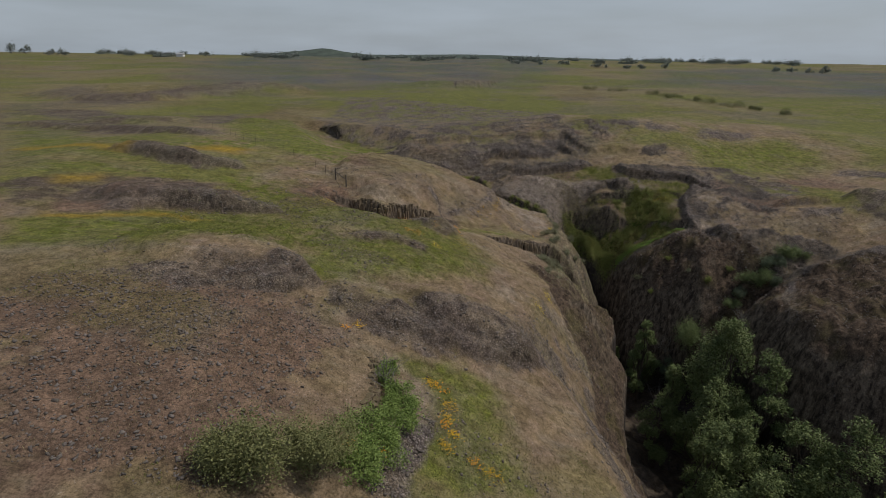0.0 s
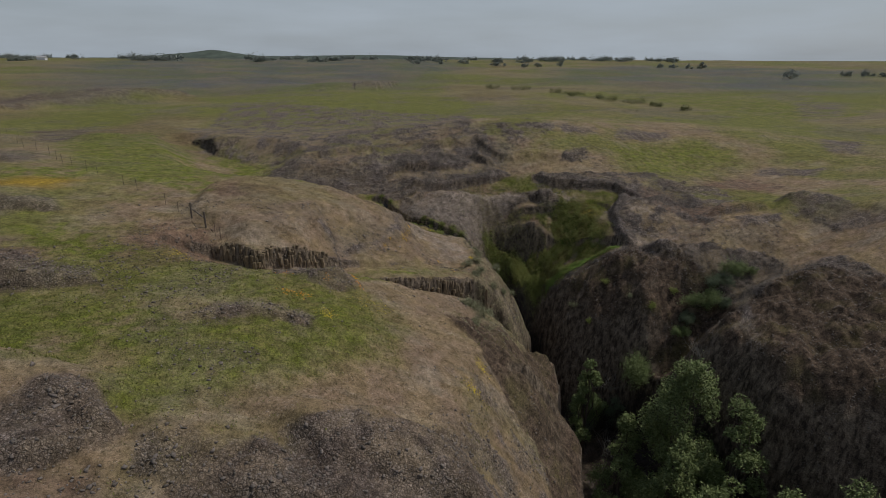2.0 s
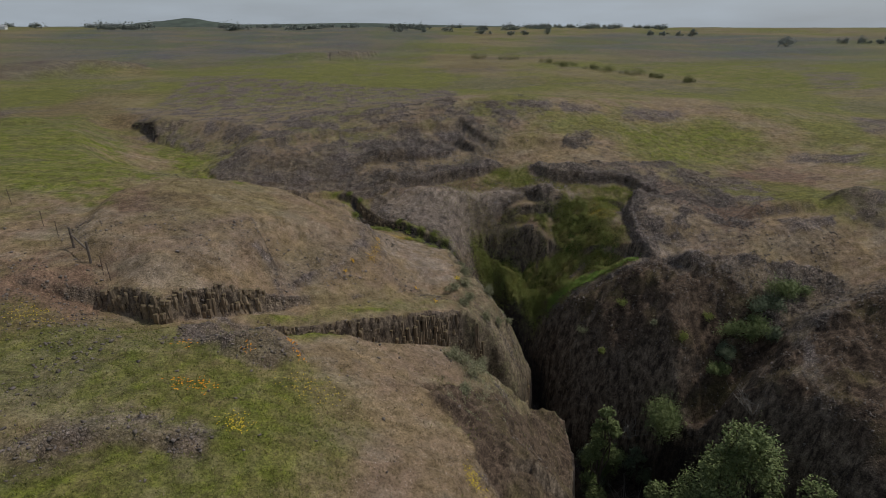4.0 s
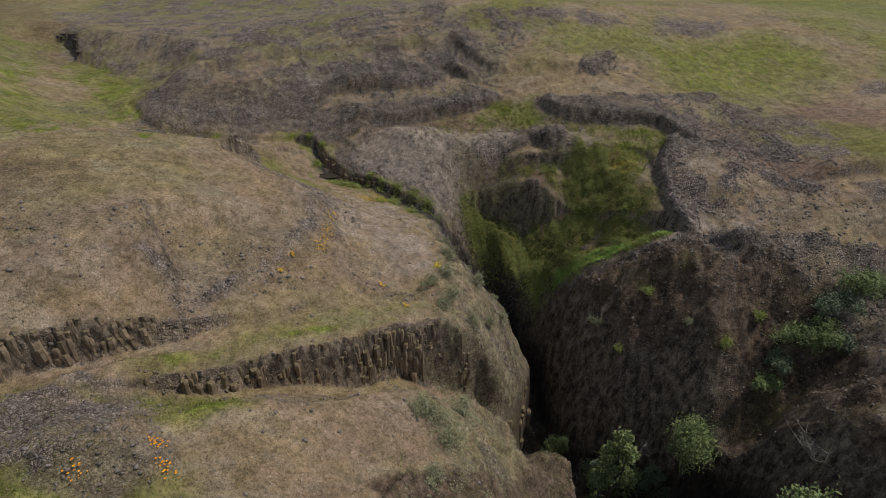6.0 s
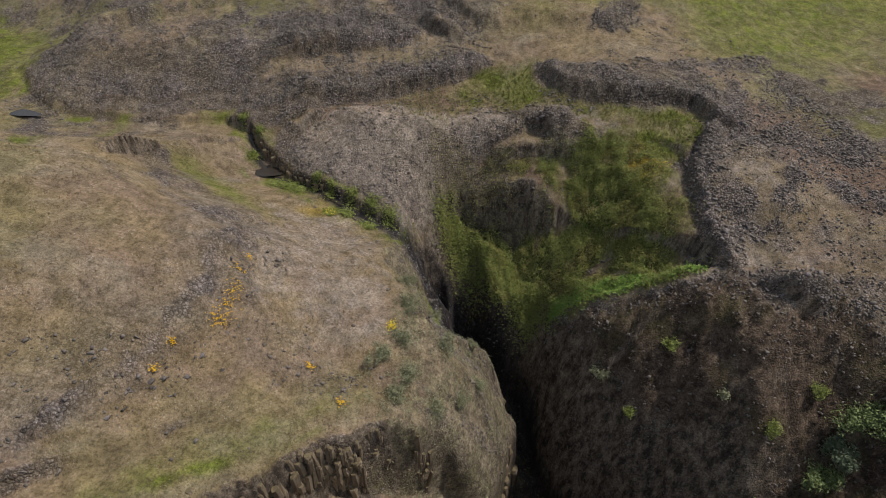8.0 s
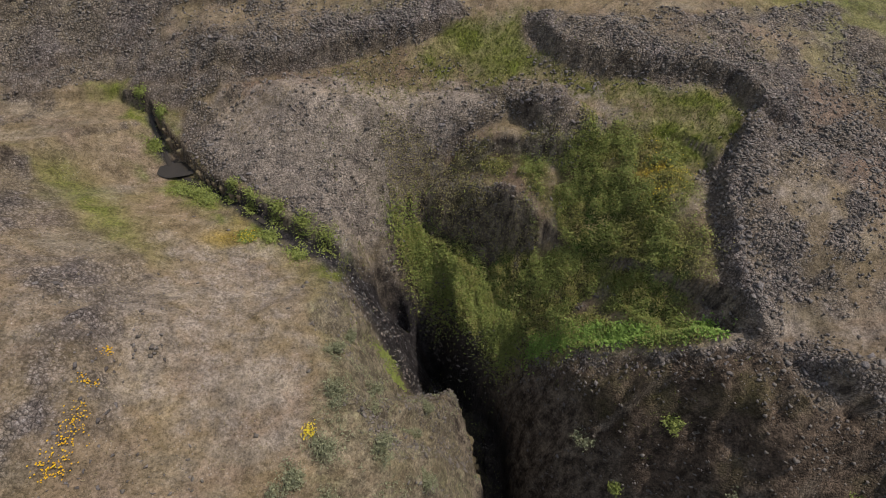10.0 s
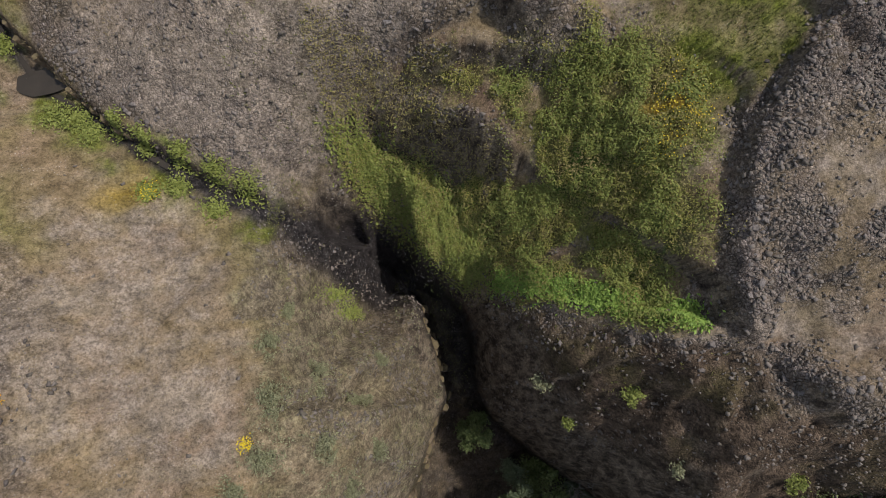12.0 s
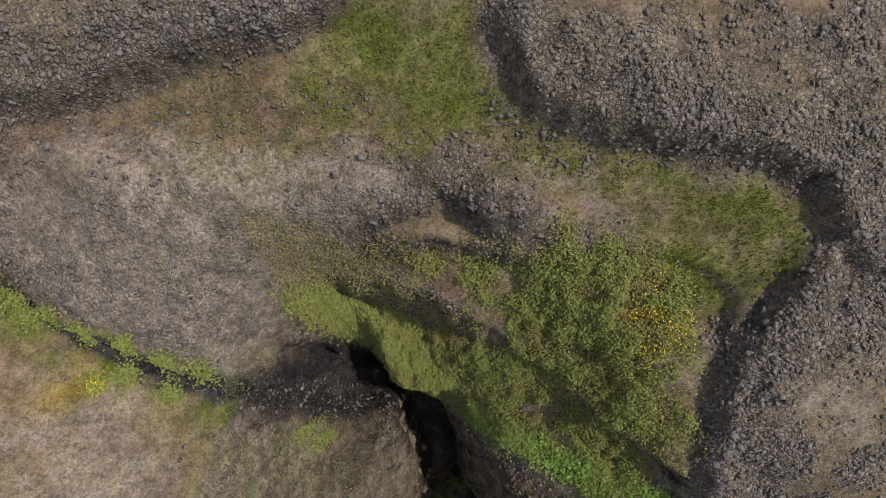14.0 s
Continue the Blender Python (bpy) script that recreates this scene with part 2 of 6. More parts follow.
def cobbles(x, y, size, seed=5):
    """Height of packed lumps: 1 on a lump's crown, 0 in the joints."""
    u, v = x / size + 500.0, y / size + 500.0
    i, j = np.floor(u).astype(np.int64), np.floor(v).astype(np.int64)
    near = np.full(np.shape(u), 9.0)
    second = np.full(np.shape(u), 9.0)
    tall = np.zeros(np.shape(u))
    for a in (-1, 0, 1):
        for b in (-1, 0, 1):
            px = i + a + hashed(i + a, j + b, seed)
            py = j + b + hashed(i + a, j + b, seed + 7)
            d = (u - px) ** 2 + (v - py) ** 2
            closer = d < near
            second = np.where(closer, near, np.minimum(second, d))
            tall = np.where(closer, hashed(i + a, j + b, seed + 13), tall)
            near = np.where(closer, d, near)
    edge = np.clip((np.sqrt(second) - np.sqrt(near)) * 1.8, 0, 1)
    return np.sqrt(edge) * (0.35 + 0.65 * tall)


def along(x, y, line):
    """Distance to a line of points, the side (1 on its left) and the line's further values, blended along it."""
    line = np.asarray(line, float)
    best = np.full(np.shape(x), 1e9)
    side = np.ones(np.shape(x))
    values = np.zeros(np.shape(x) + (line.shape[1] - 2,))
    for a, b in zip(line[:-1], line[1:]):
        ex, ey = b[0] - a[0], b[1] - a[1]
        f = np.clip(((x - a[0]) * ex + (y - a[1]) * ey) / (ex * ex + ey * ey), 0, 1)
        dx, dy = x - a[0] - f * ex, y - a[1] - f * ey
        d = np.hypot(dx, dy)
        closer = d < best
        best = np.where(closer, d, best)
        side = np.where(closer, np.where(ex * dy - ey * dx > 0, 1.0, -1.0), side)
        values = np.where(closer[..., None], a[2:] + f[..., None] * (b[2:] - a[2:]), values)
    return best, side, values


def inside(x, y, ring):
    ring = np.asarray(ring, float)
    odd = np.zeros(np.shape(x), bool)
    for a, b in zip(ring, np.roll(ring, -1, 0)):
        crosses = (a[1] > y) != (b[1] > y)
        odd ^= crosses & (x < (b[0] - a[0]) * (y - a[1]) / (b[1] - a[1] + 1e-12) + a[0])
    return odd


def patch(x, y, ring, soft=0.6):
    """1 inside a ring of points, 0 outside, with a soft edge."""
    ring = np.asarray(ring, float)
    d = along(x, y, np.vstack([ring, ring[:1]]))[0]
    return smooth(-soft, soft, np.where(inside(x, y, ring), d, -d))


def oval(x, y, cx, cy, rx, ry, turn=0.0):
    """How far out of an ellipse's middle: 0 there, 1 on its edge."""
    c, s = np.cos(np.radians(turn)), np.sin(np.radians(turn))
    u, v = (x - cx) * c + (y - cy) * s, -(x - cx) * s + (y - cy) * c
    return np.hypot(u / rx, v / ry)


def lower(a, b, soft):
    """The lower of two heights, with a rounded edge between them."""
    k = np.clip(0.5 + 0.5 * (b - a) / soft, 0, 1)
    return b * (1 - k) + a * k - soft * k * (1 - k)


# the broad lie of the plateau: heights of smooth swells on a wide net
NET_X, NET_Y, NET_WIDE = (-40, -25, -10, 5, 20, 35, 50, 65), (10, 25, 40, 55, 70, 85, 100), 13.0
SWELLS = (
    0.30, 0.23, 1.03, -1.09, -1.79, -0.35, -0.87, -1.55,
    0.75, 0.73, 1.64, -3.33, -4.03, -1.08, -0.74, -1.45,
    1.54, -0.31, 0.73, 2.00, -1.52, -3.38, -1.48, -0.59,
    1.73, -0.27, -1.11, -0.58, -5.13, -2.45, 1.39, 1.93,
    1.71, 0.64, 2.42, 1.70, -2.83, 1.88, -1.68, -1.07,
    1.03, -0.30, -0.95, -2.77, -2.34, 0.42, -2.52, -0.08,
    0.53, 1.34, 0.35, 1.57, 3.04, 2.50, 1.60, 2.13,
)

# the gorge's brink: x, y, height of the brink, rise of the shoulder above it, breadth of the shoulder
BRINK_WEST = (
    (15.2, 12, -9.5, 9, 6), (15.2, 27, -9.65, 8.82, 6.01), (15.2, 33, -10.4, 8.09, 6.12), (15.8, 38, -8.85, 7.2, 6.13),
    (17.9, 43.5, -7.86, 7.07, 5.13), (16.9, 46.5, -6.68, 6.79, 4.89), (18.6, 50.5, -7.23, 4.29, 6.04), (19.2, 53, -6.71, 5.05, 6),
    (17.4, 55.5, -7.57, 5.39, 4.97), (17.4, 58.3, -8.5, 8, 3), (19.2, 61, -8.5, 8.5, 3.2), (20.6, 63.3, -10.22, 7.86, 3.36),
    (20.8, 65, -11.74, 7.41, 3.7), (20.4, 66.8, -10, 9, 3.2), (20, 68.6, -10.3, 9.28, 3.03), (19.3, 70, -12.14, 10.58, 2.8),
    (18.8, 71.4, -12.14, 12.19, 2.49), (19.2, 71.9, -11.55, 11.25, 3.06),
)
BRINK_EAST = (
    (20.3, 70.4, -9.22, 6.96, 1.51), (22.6, 68.6, -10.71, 7.09, 1.84), (23.2, 66.5, -12.15, 8.06, 1.23), (22.8, 63.5, -14.75, 10.22, 1.91),
    (23.5, 61, -15.56, 11.93, 2.82), (26, 58.3, -15.85, 13.02, 2.87), (28.5, 55.8, -13.29, 12.94, 2.42), (30, 54, -13, 10, 2.2),
    (31.6, 51.5, -11.73, 9.44, 1), (32, 47.5, -12.99, 10.75, 1.25), (32.3, 43, -13.29, 10.79, 1.52), (34.5, 39, -13.4, 11.14, 1.77),
    (37, 36, -13.5, 12, 2), (42, 30, -14, 13, 2.5), (46, 12, -14, 14, 3),
)
BRINK = BRINK_WEST + BRINK_EAST
FLOOR = ((19.2, 71.5, -13.5), (20.6, 69.5, -14.5), (21.8, 66, -16.5), (21.6, 62, -18.5), (22, 57, -19.5), (24, 50, -20), (26, 40, -20.5), (30, 12, -21))

# gullies and the stream: x, y, height of the bed; on the left the slope and height of its wall and the slope above; the slope on the right; half width of the bed
TRENCH_UPPER = (
    (-14, 54.6, 6.89, 0.6, 0.2, 0.3, 0.3, 0.2), (-9.6, 54.2, 4.86, 3, 0.8, 0.4, 0.4, 0.3), (-6.2, 52.9, 4.15, 7, 2, 0.45, 0.5, 0.3), (-3, 54.8, 3.22, 7, 1.9, 0.5, 0.6, 0.3), (-0.4, 56.2, 2.53, 4, 0.9, 0.8, 0.6, 0.4),
    (1.4, 57, 2.27, 1, 0.3, 0.8, 0.3, 0.5), (4, 58, 1.9, 0.8, 0.2, 0.6, 0.2, 0.6), (8, 59.6, 1.13, 0.5, 0.1, 0.4, 0.15, 0.8), (12, 61.5, -0.2, 0.3, 0.1, 0.3, 0.2, 1),
)
TRENCH_LOWER = (
    (-3.2, 52, 4, 0.5, 0.1, 0.4, 0.4, 0.2), (-0.6, 53.2, 2.33, 3, 0.5, 0.5, 0.7, 0.3), (1.3, 53.7, 1.27, 8, 1, 0.2, 0.9, 0.3), (4.5, 55, -0.01, 8, 1.7, 0.15, 0.9, 0.4), (8, 56.2, -1.92, 9, 3.1, 0.1, 0.9, 0.4),
    (10.6, 57.3, -3.53, 9, 3.7, 0.1, 0.9, 0.5), (12.8, 57.7, -5.18, 8, 4.7, 0.2, 0.8, 0.6), (15.2, 57.8, -7.56, 7, 5.8, 0.4, 1, 0.8), (17.5, 57.4, -9.97, 6, 6.5, 0.6, 1.2, 1),
)
STREAM_UPPER = (
    (-27, 117, 4.99, 2, 0.6, 0.3, 0.25, 1), (-22.5, 110, 4.65, 5, 2.0, 0.25, 0.25, 1), (-20.8, 105.2, 4.69, 3, 0.9, 0.25, 0.2, 0.9), (-16.5, 100, 4.3, 0.6, 0.1, 0.2, 0.12, 1.8),
    (-13, 94.6, 3.9, 0.5, 0.1, 0.2, 0.12, 2.0), (-12.4, 91.4, 3.6, 0.6, 0.2, 0.25, 0.12, 1.4), (-10.2, 87.4, 3.23, 0.8, 0.3, 0.3, 0.2, 1.0), (-7.6, 84.6, 2.75, 1, 0.3, 0.3, 0.25, 0.9), (-2, 83.6, 2.2, 1, 0.3, 0.3, 0.2, 0.5),
    (4, 83.3, 1.7, 3, 0.4, 0.35, 0.2, 0.4), (5.9, 82.3, 1.3, 5, 0.9, 0.3, 0.5, 0.3),
)
STREAM_LOWER = (
    (6.5, 80.4, 0.38, 6, 0.9, 0.3, 0.5, 0.45), (7, 79.2, 0.05, 6, 0.9, 0.28, 0.35, 0.7), (8.6, 77.7, -0.02, 6, 0.65, 0.25, 0.25, 0.3), (10.6, 75.8, 0.18, 6, 0.8, 0.25, 0.2, 0.3),
    (12, 74.6, -0.24, 5, 0.6, 0.25, 0.2, 0.4), (13.6, 73.3, -0.7, 3, 0.5, 0.3, 0.25, 0.4), (15.4, 72.5, -1.48, 2, 0.4, 0.6, 0.6, 0.5), (17, 71.8, -5.66, 2.2, 1.0, 1.8, 1.3, 0.6),
    (19, 70.6, -12.55, 5, 3.5, 2.2, 2, 0.8),
)
STREAM = STREAM_UPPER + STREAM_LOWER
RAVINE = (
    (29.5, 54.2, -11.21, 2.2, 0.1, 2.1, 2.2, 0.5), (32.5, 54.2, -8.83, 1.4, 0.1, 1.3, 1.6, 0.4), (36, 55, -5.39, 1, 0.1, 0.9, 1.1, 0.4), (39, 55.8, -2.31, 0.8, 0.1, 0.7, 0.8, 0.4), (43, 56.2, -0.9, 0.5, 0.1, 0.4, 0.5, 0.4),
    (48, 56.5, 1.62, 0.3, 0.1, 0.2, 0.3, 0.5),
)
TRENCH_NEAR = (
    (-2, 16.5, 4, 2, 0.3, 0.3, 0.15, 0.4), (-2.7, 19.5, 4, 6, 0.8, 0.25, 0.12, 0.3), (-3, 22.5, 3.9, 8, 1.3, 0.25, 0.12, 0.3), (-3.2, 25, 4.31, 7, 0.9, 0.25, 0.15, 0.3), (-3.8, 27.6, 5.12, 1, 0.2, 0.2, 0.15, 0.3),
)
BROW = ((18.8, 76.8, -1.6), (19.8, 76.4, -0.9), (21.2, 76.0, -0.6), (23, 75.2, 0.0), (24.6, 74.2, 0.1), (25.4, 73.3, -0.6))
TONGUE = ((18.4, 76.4, -2.3), (19.8, 75.3, -3.2), (22.0, 73.1, -4.6), (23.2, 71.8, -5.6), (24.4, 70.2, -6.6))
# the blisters of lava: middle, half lengths, turn, height, steepness of the foot
MOUNDS_A = (
    (29.8, 80.2, 4.2, 1.7, -8, 0.5, 0.7), (15, 84.9, 5, 1.4, -5, 0.3, 0.8), (-2.5, 64, 10.2, 10.2, 0, 1.08, 0.13), (-15, 33, 7.5, 3, 0, 0.92, 0.4),
    (2.5, 32.3, 5.5, 2.2, -8, 1.12, 0.45), (-24, 46, 8, 2.4, -6, 0.95, 0.4), (-1.4, 49.2, 3, 1.6, -8, 0.83, 0.5), (26.6, 77.5, 2.3, 1, -25, 0.85, 0.5),
    (36.2, 69, 3.6, 3.6, 0, 0.68, 0.35), (34.7, 62.2, 1.5, 0.9, -15, 0.79, 0.6), (20.8, 88.6, 2.4, 0.8, -40, 1, 0.5), (13.5, 79.6, 6, 3, -8, 0.72, 0.35),
    (-90, 203, 50, 13, 20, 2.6, 0.45),
)
MOUNDS_B = (
    (2, 258, 22, 10, 10, 1.8, 0.5), (-62, 112, 14, 5, 10, 1.2, 0.5), (-37, 106, 5, 3, 0, 0.98, 0.5), (-31, 60.5, 7, 1.6, -20, 0.7, 0.5),
    (52, 62, 3.5, 4, 20, 1.01, 0.4), (46, 65.8, 4, 1.4, -10, 0.9, 0.5), (9, 88.4, 7, 1, 6, 0.67, 0.6), (0, 95, 9, 1.4, 12, 0.8, 0.6),
    (17, 95, 8, 1.5, -10, 0.74, 0.6), (30, 88, 6, 1.6, -15, 0.5, 0.6),
)
MOUNDS = MOUNDS_A + MOUNDS_B

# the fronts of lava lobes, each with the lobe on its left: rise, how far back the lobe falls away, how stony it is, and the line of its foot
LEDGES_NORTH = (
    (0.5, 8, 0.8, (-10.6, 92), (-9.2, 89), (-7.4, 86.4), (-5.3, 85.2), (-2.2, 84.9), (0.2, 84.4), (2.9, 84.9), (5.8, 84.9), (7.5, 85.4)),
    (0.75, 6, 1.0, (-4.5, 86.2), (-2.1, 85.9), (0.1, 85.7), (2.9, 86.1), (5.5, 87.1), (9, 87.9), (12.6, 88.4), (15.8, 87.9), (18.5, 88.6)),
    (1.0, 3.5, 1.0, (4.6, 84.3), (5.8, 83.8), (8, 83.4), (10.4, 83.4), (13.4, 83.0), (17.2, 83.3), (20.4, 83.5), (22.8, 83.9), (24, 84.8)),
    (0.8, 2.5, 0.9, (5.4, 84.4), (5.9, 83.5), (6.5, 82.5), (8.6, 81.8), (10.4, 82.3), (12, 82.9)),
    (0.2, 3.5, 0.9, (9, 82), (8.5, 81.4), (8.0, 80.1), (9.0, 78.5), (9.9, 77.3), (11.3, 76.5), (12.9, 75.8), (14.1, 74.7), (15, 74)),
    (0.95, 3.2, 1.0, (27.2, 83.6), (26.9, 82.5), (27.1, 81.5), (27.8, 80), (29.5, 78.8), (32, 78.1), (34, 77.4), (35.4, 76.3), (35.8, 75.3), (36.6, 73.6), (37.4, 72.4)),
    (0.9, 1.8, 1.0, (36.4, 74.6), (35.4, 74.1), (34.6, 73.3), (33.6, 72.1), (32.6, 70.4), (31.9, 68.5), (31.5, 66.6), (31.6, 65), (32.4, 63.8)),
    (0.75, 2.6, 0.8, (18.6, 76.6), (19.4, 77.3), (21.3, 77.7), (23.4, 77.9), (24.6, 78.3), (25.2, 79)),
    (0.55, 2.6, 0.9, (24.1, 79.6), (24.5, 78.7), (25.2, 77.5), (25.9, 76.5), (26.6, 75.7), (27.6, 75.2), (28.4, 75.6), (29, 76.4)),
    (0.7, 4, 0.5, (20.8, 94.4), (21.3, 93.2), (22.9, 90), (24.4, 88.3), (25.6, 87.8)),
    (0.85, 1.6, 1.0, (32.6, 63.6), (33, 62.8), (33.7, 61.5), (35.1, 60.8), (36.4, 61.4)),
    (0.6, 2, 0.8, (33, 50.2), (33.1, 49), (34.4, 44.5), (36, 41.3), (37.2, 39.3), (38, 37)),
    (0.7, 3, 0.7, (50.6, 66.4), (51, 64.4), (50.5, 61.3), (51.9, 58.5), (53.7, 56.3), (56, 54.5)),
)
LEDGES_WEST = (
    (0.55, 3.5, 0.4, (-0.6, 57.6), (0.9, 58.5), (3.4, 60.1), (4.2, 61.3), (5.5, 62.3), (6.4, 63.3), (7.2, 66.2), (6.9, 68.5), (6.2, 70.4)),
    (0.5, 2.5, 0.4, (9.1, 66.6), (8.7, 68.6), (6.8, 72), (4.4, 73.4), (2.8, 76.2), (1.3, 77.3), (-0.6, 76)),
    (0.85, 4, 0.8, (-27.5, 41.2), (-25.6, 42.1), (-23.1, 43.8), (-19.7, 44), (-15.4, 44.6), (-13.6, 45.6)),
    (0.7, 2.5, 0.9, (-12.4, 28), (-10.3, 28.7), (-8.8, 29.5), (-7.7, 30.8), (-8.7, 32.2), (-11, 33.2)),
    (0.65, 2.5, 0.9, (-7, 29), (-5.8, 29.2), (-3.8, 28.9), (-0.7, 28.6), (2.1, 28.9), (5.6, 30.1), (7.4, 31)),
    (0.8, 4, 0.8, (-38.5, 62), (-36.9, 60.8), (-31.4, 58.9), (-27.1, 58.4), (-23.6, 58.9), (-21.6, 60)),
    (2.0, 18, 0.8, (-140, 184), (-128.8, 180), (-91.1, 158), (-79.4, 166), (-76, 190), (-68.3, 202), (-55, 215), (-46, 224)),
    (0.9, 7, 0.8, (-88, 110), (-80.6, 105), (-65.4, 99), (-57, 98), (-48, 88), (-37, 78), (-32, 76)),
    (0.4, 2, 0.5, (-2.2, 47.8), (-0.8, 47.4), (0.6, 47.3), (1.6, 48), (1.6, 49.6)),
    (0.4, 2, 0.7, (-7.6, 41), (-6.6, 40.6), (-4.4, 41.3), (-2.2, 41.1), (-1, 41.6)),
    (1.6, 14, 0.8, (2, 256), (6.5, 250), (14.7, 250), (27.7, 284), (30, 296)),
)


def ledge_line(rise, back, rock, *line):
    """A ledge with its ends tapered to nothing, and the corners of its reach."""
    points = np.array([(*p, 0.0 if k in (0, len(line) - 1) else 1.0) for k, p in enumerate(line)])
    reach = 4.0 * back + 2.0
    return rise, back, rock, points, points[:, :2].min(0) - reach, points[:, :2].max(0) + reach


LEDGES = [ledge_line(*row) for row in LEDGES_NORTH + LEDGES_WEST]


def ledge_at(x, y, ledge):
    """Where a ledge reaches: the places, the way in from its foot (below 0 in front of it), and its strength there."""
    line, low, high = ledge[3:]
    near = (x > low[0]) & (x < high[0]) & (y > low[1]) & (y < high[1])
    if not near.any():
        return near, None, None
    d, side, v = along(x[near], y[near], line)
    return near, d * side, v[..., 0]


def plateau(x, y):
    z = 6.0 + 0.0 * x
    k = 0
    for cy in NET_Y:
        for cx in NET_X:
            z = z + SWELLS[k] * np.exp(-((x - cx) ** 2 + (y - cy) ** 2) / (2 * NET_WIDE ** 2))
            k += 1
    far = np.hypot(x - 10, y - 50)
    return z + 11.5 * smooth(120, 1100, far) + smooth(60, 160, far) * (2.0 * grain(x, y, 70, 31) + 1.2)


def carved(z, x, y, line, soft=0.5, reach=26.0):
    points = np.asarray(line)
    low, high = points[:, :2].min(0) - reach, points[:, :2].max(0) + reach
    near = (x > low[0]) & (x < high[0]) & (y > low[1]) & (y < high[1])
    if not near.any():
        return z
    d, side, v = along(x[near], y[near], line)
    out = np.maximum(d - v[..., 5], 0)
    left = np.minimum(out * v[..., 1], v[..., 2]) + out * v[..., 3]
    z = z.copy()
    z[near] = lower(z[near], v[..., 0] + np.where(side > 0, left, out * v[..., 4]) + 0.035 * out * out, soft)
    return z


def cut(z, x, y, wx, wy):
    """Cuts the alcove and the gorge into the plateau."""
    # the alcove: a steep bowl that falls from its rim to the gorge, with a hump, a tongue and a wall at its back
    bowl = -2.6 + 1.05 * (x - 26.3) + 0.66 * (y - 71) + 0.35 * layers(x, y, 3, 3, 60)
    bowl = np.minimum(bowl, 0.1 + 0.16 * (x - 29) + 0.42 * (y - 70))
    d, side, v = along(x, y, BROW)
    hump = np.minimum(v[..., 0] + np.where(side > 0, 0.45 * d, -2.8 * d), 2.0) + 0.25 * grain(x, y, 1.1, 65)
    bowl = np.maximum(bowl, hump)
    d, side, v = along(x, y, TONGUE)
    bowl = np.maximum(bowl, v[..., 0] + 0.3 * layers(x, y, 1.2, 3, 66) - np.where(side > 0, 0.08 * d + 0.8 * np.maximum(d - 1.6, 0), 0.5 * d + 4.0 * np.maximum(d - 2.4, 0)))
    bowl = np.maximum(bowl, -0.5 - 0.55 * np.hypot(x - 31.4, y - 66.2) + 0.25 * layers(x, y, 1.4, 3, 67))
    ring = ((17.4, 74.0), (18.3, 75.7), (19.6, 76.4), (21.4, 76.8), (24, 77.1), (26.6, 76.0), (29, 75.9), (31.8, 75.2), (33.8, 73.2), (33.1, 71), (32.2, 68.8), (31.7, 66.4), (31.3, 64.8), (29.8, 65.5), (27.2, 66.3), (24.6, 67.7), (22, 69.0), (19.5, 70.5), (17.2, 72.2))
    ax, ay = x + 0.4 * (wx - x), y + 0.4 * (wy - y)
    d = along(ax, ay, ring + ring[:1])[0]
    d = np.where(inside(ax, ay, ring), d, -d)
    z = lower(z, np.where(d > -0.6, bowl, 50) + np.clip(0.5 - d, 0, 1.2) * 3.2, 0.35)
    # the gorge with its shoulders
    gx, gy = x + 0.35 * (wx - x) / 0.5, y + 0.35 * (wy - y) / 0.5
    ring = BRINK + BRINK[:1]
    d, _, v = along(gx, gy, ring)
    within = inside(gx, gy, [p[:2] for p in BRINK])
    shoulder = v[..., 0] + v[..., 1] * (1 - np.exp(-d / v[..., 2])) + 0.25 * d + 0.045 * d * d
    z = lower(z, np.where(within, v[..., 0], shoulder), 0.6)
    bed = along(gx, gy, FLOOR)
    deep = bed[2][..., 0] + 0.35 * bed[0] + 0.5 * layers(x, y, 2.5, 3, 70)
    z = np.where(within, np.minimum(z, np.maximum(deep, v[..., 0] - d * 14)), z)
    return z


def ground(x, y):
    """The height of the bare ground, without its grain."""
    wx, wy = x + 0.5 * layers(x, y, 5, 3, 40), y + 0.5 * layers(x, y, 5, 3, 50)
    z = plateau(x, y)
    for cx, cy, rx, ry, turn, high, steep in MOUNDS:
        o = oval(wx, wy, cx, cy, rx, ry, turn)
        z = z + high * (1 - smooth(1 - steep, 1 + 0.25 * steep, o)) * (0.65 + 0.35 * np.clip(1 - o * o, 0, 1))
    rx, ry = x + 0.5 * (wx - x) + 0.22 * layers(x, y, 1.3, 2, 45), y + 0.5 * (wy - y) + 0.22 * layers(x, y, 1.3, 2, 55)
    z = z.copy()
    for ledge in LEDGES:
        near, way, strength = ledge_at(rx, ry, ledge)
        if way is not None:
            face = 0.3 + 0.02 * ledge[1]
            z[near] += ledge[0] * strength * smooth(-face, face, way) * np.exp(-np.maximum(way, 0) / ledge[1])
    z = carved(z, wx, wy, TRENCH_UPPER, 0.25)
    z = carved(z, wx, wy, TRENCH_LOWER, 0.3)
    z = carved(z, wx, wy, TRENCH_NEAR, 0.2, 6.0)
    z = carved(z, x + 0.4 * (wx - x), y + 0.4 * (wy - y), STREAM, 0.3)
    z = carved(z, wx, wy, RAVINE, 0.6)
    near = (x > -15) & (x < 75) & (y > -20) & (y < 105)
    if near.any():
        z = z.copy()
        z[near] = cut(z[near], x[near], y[near], wx[near], wy[near])
    return z


COVERS = []


def cover(kind, soft, *ring):
    COVERS.append((kind, soft, ring))


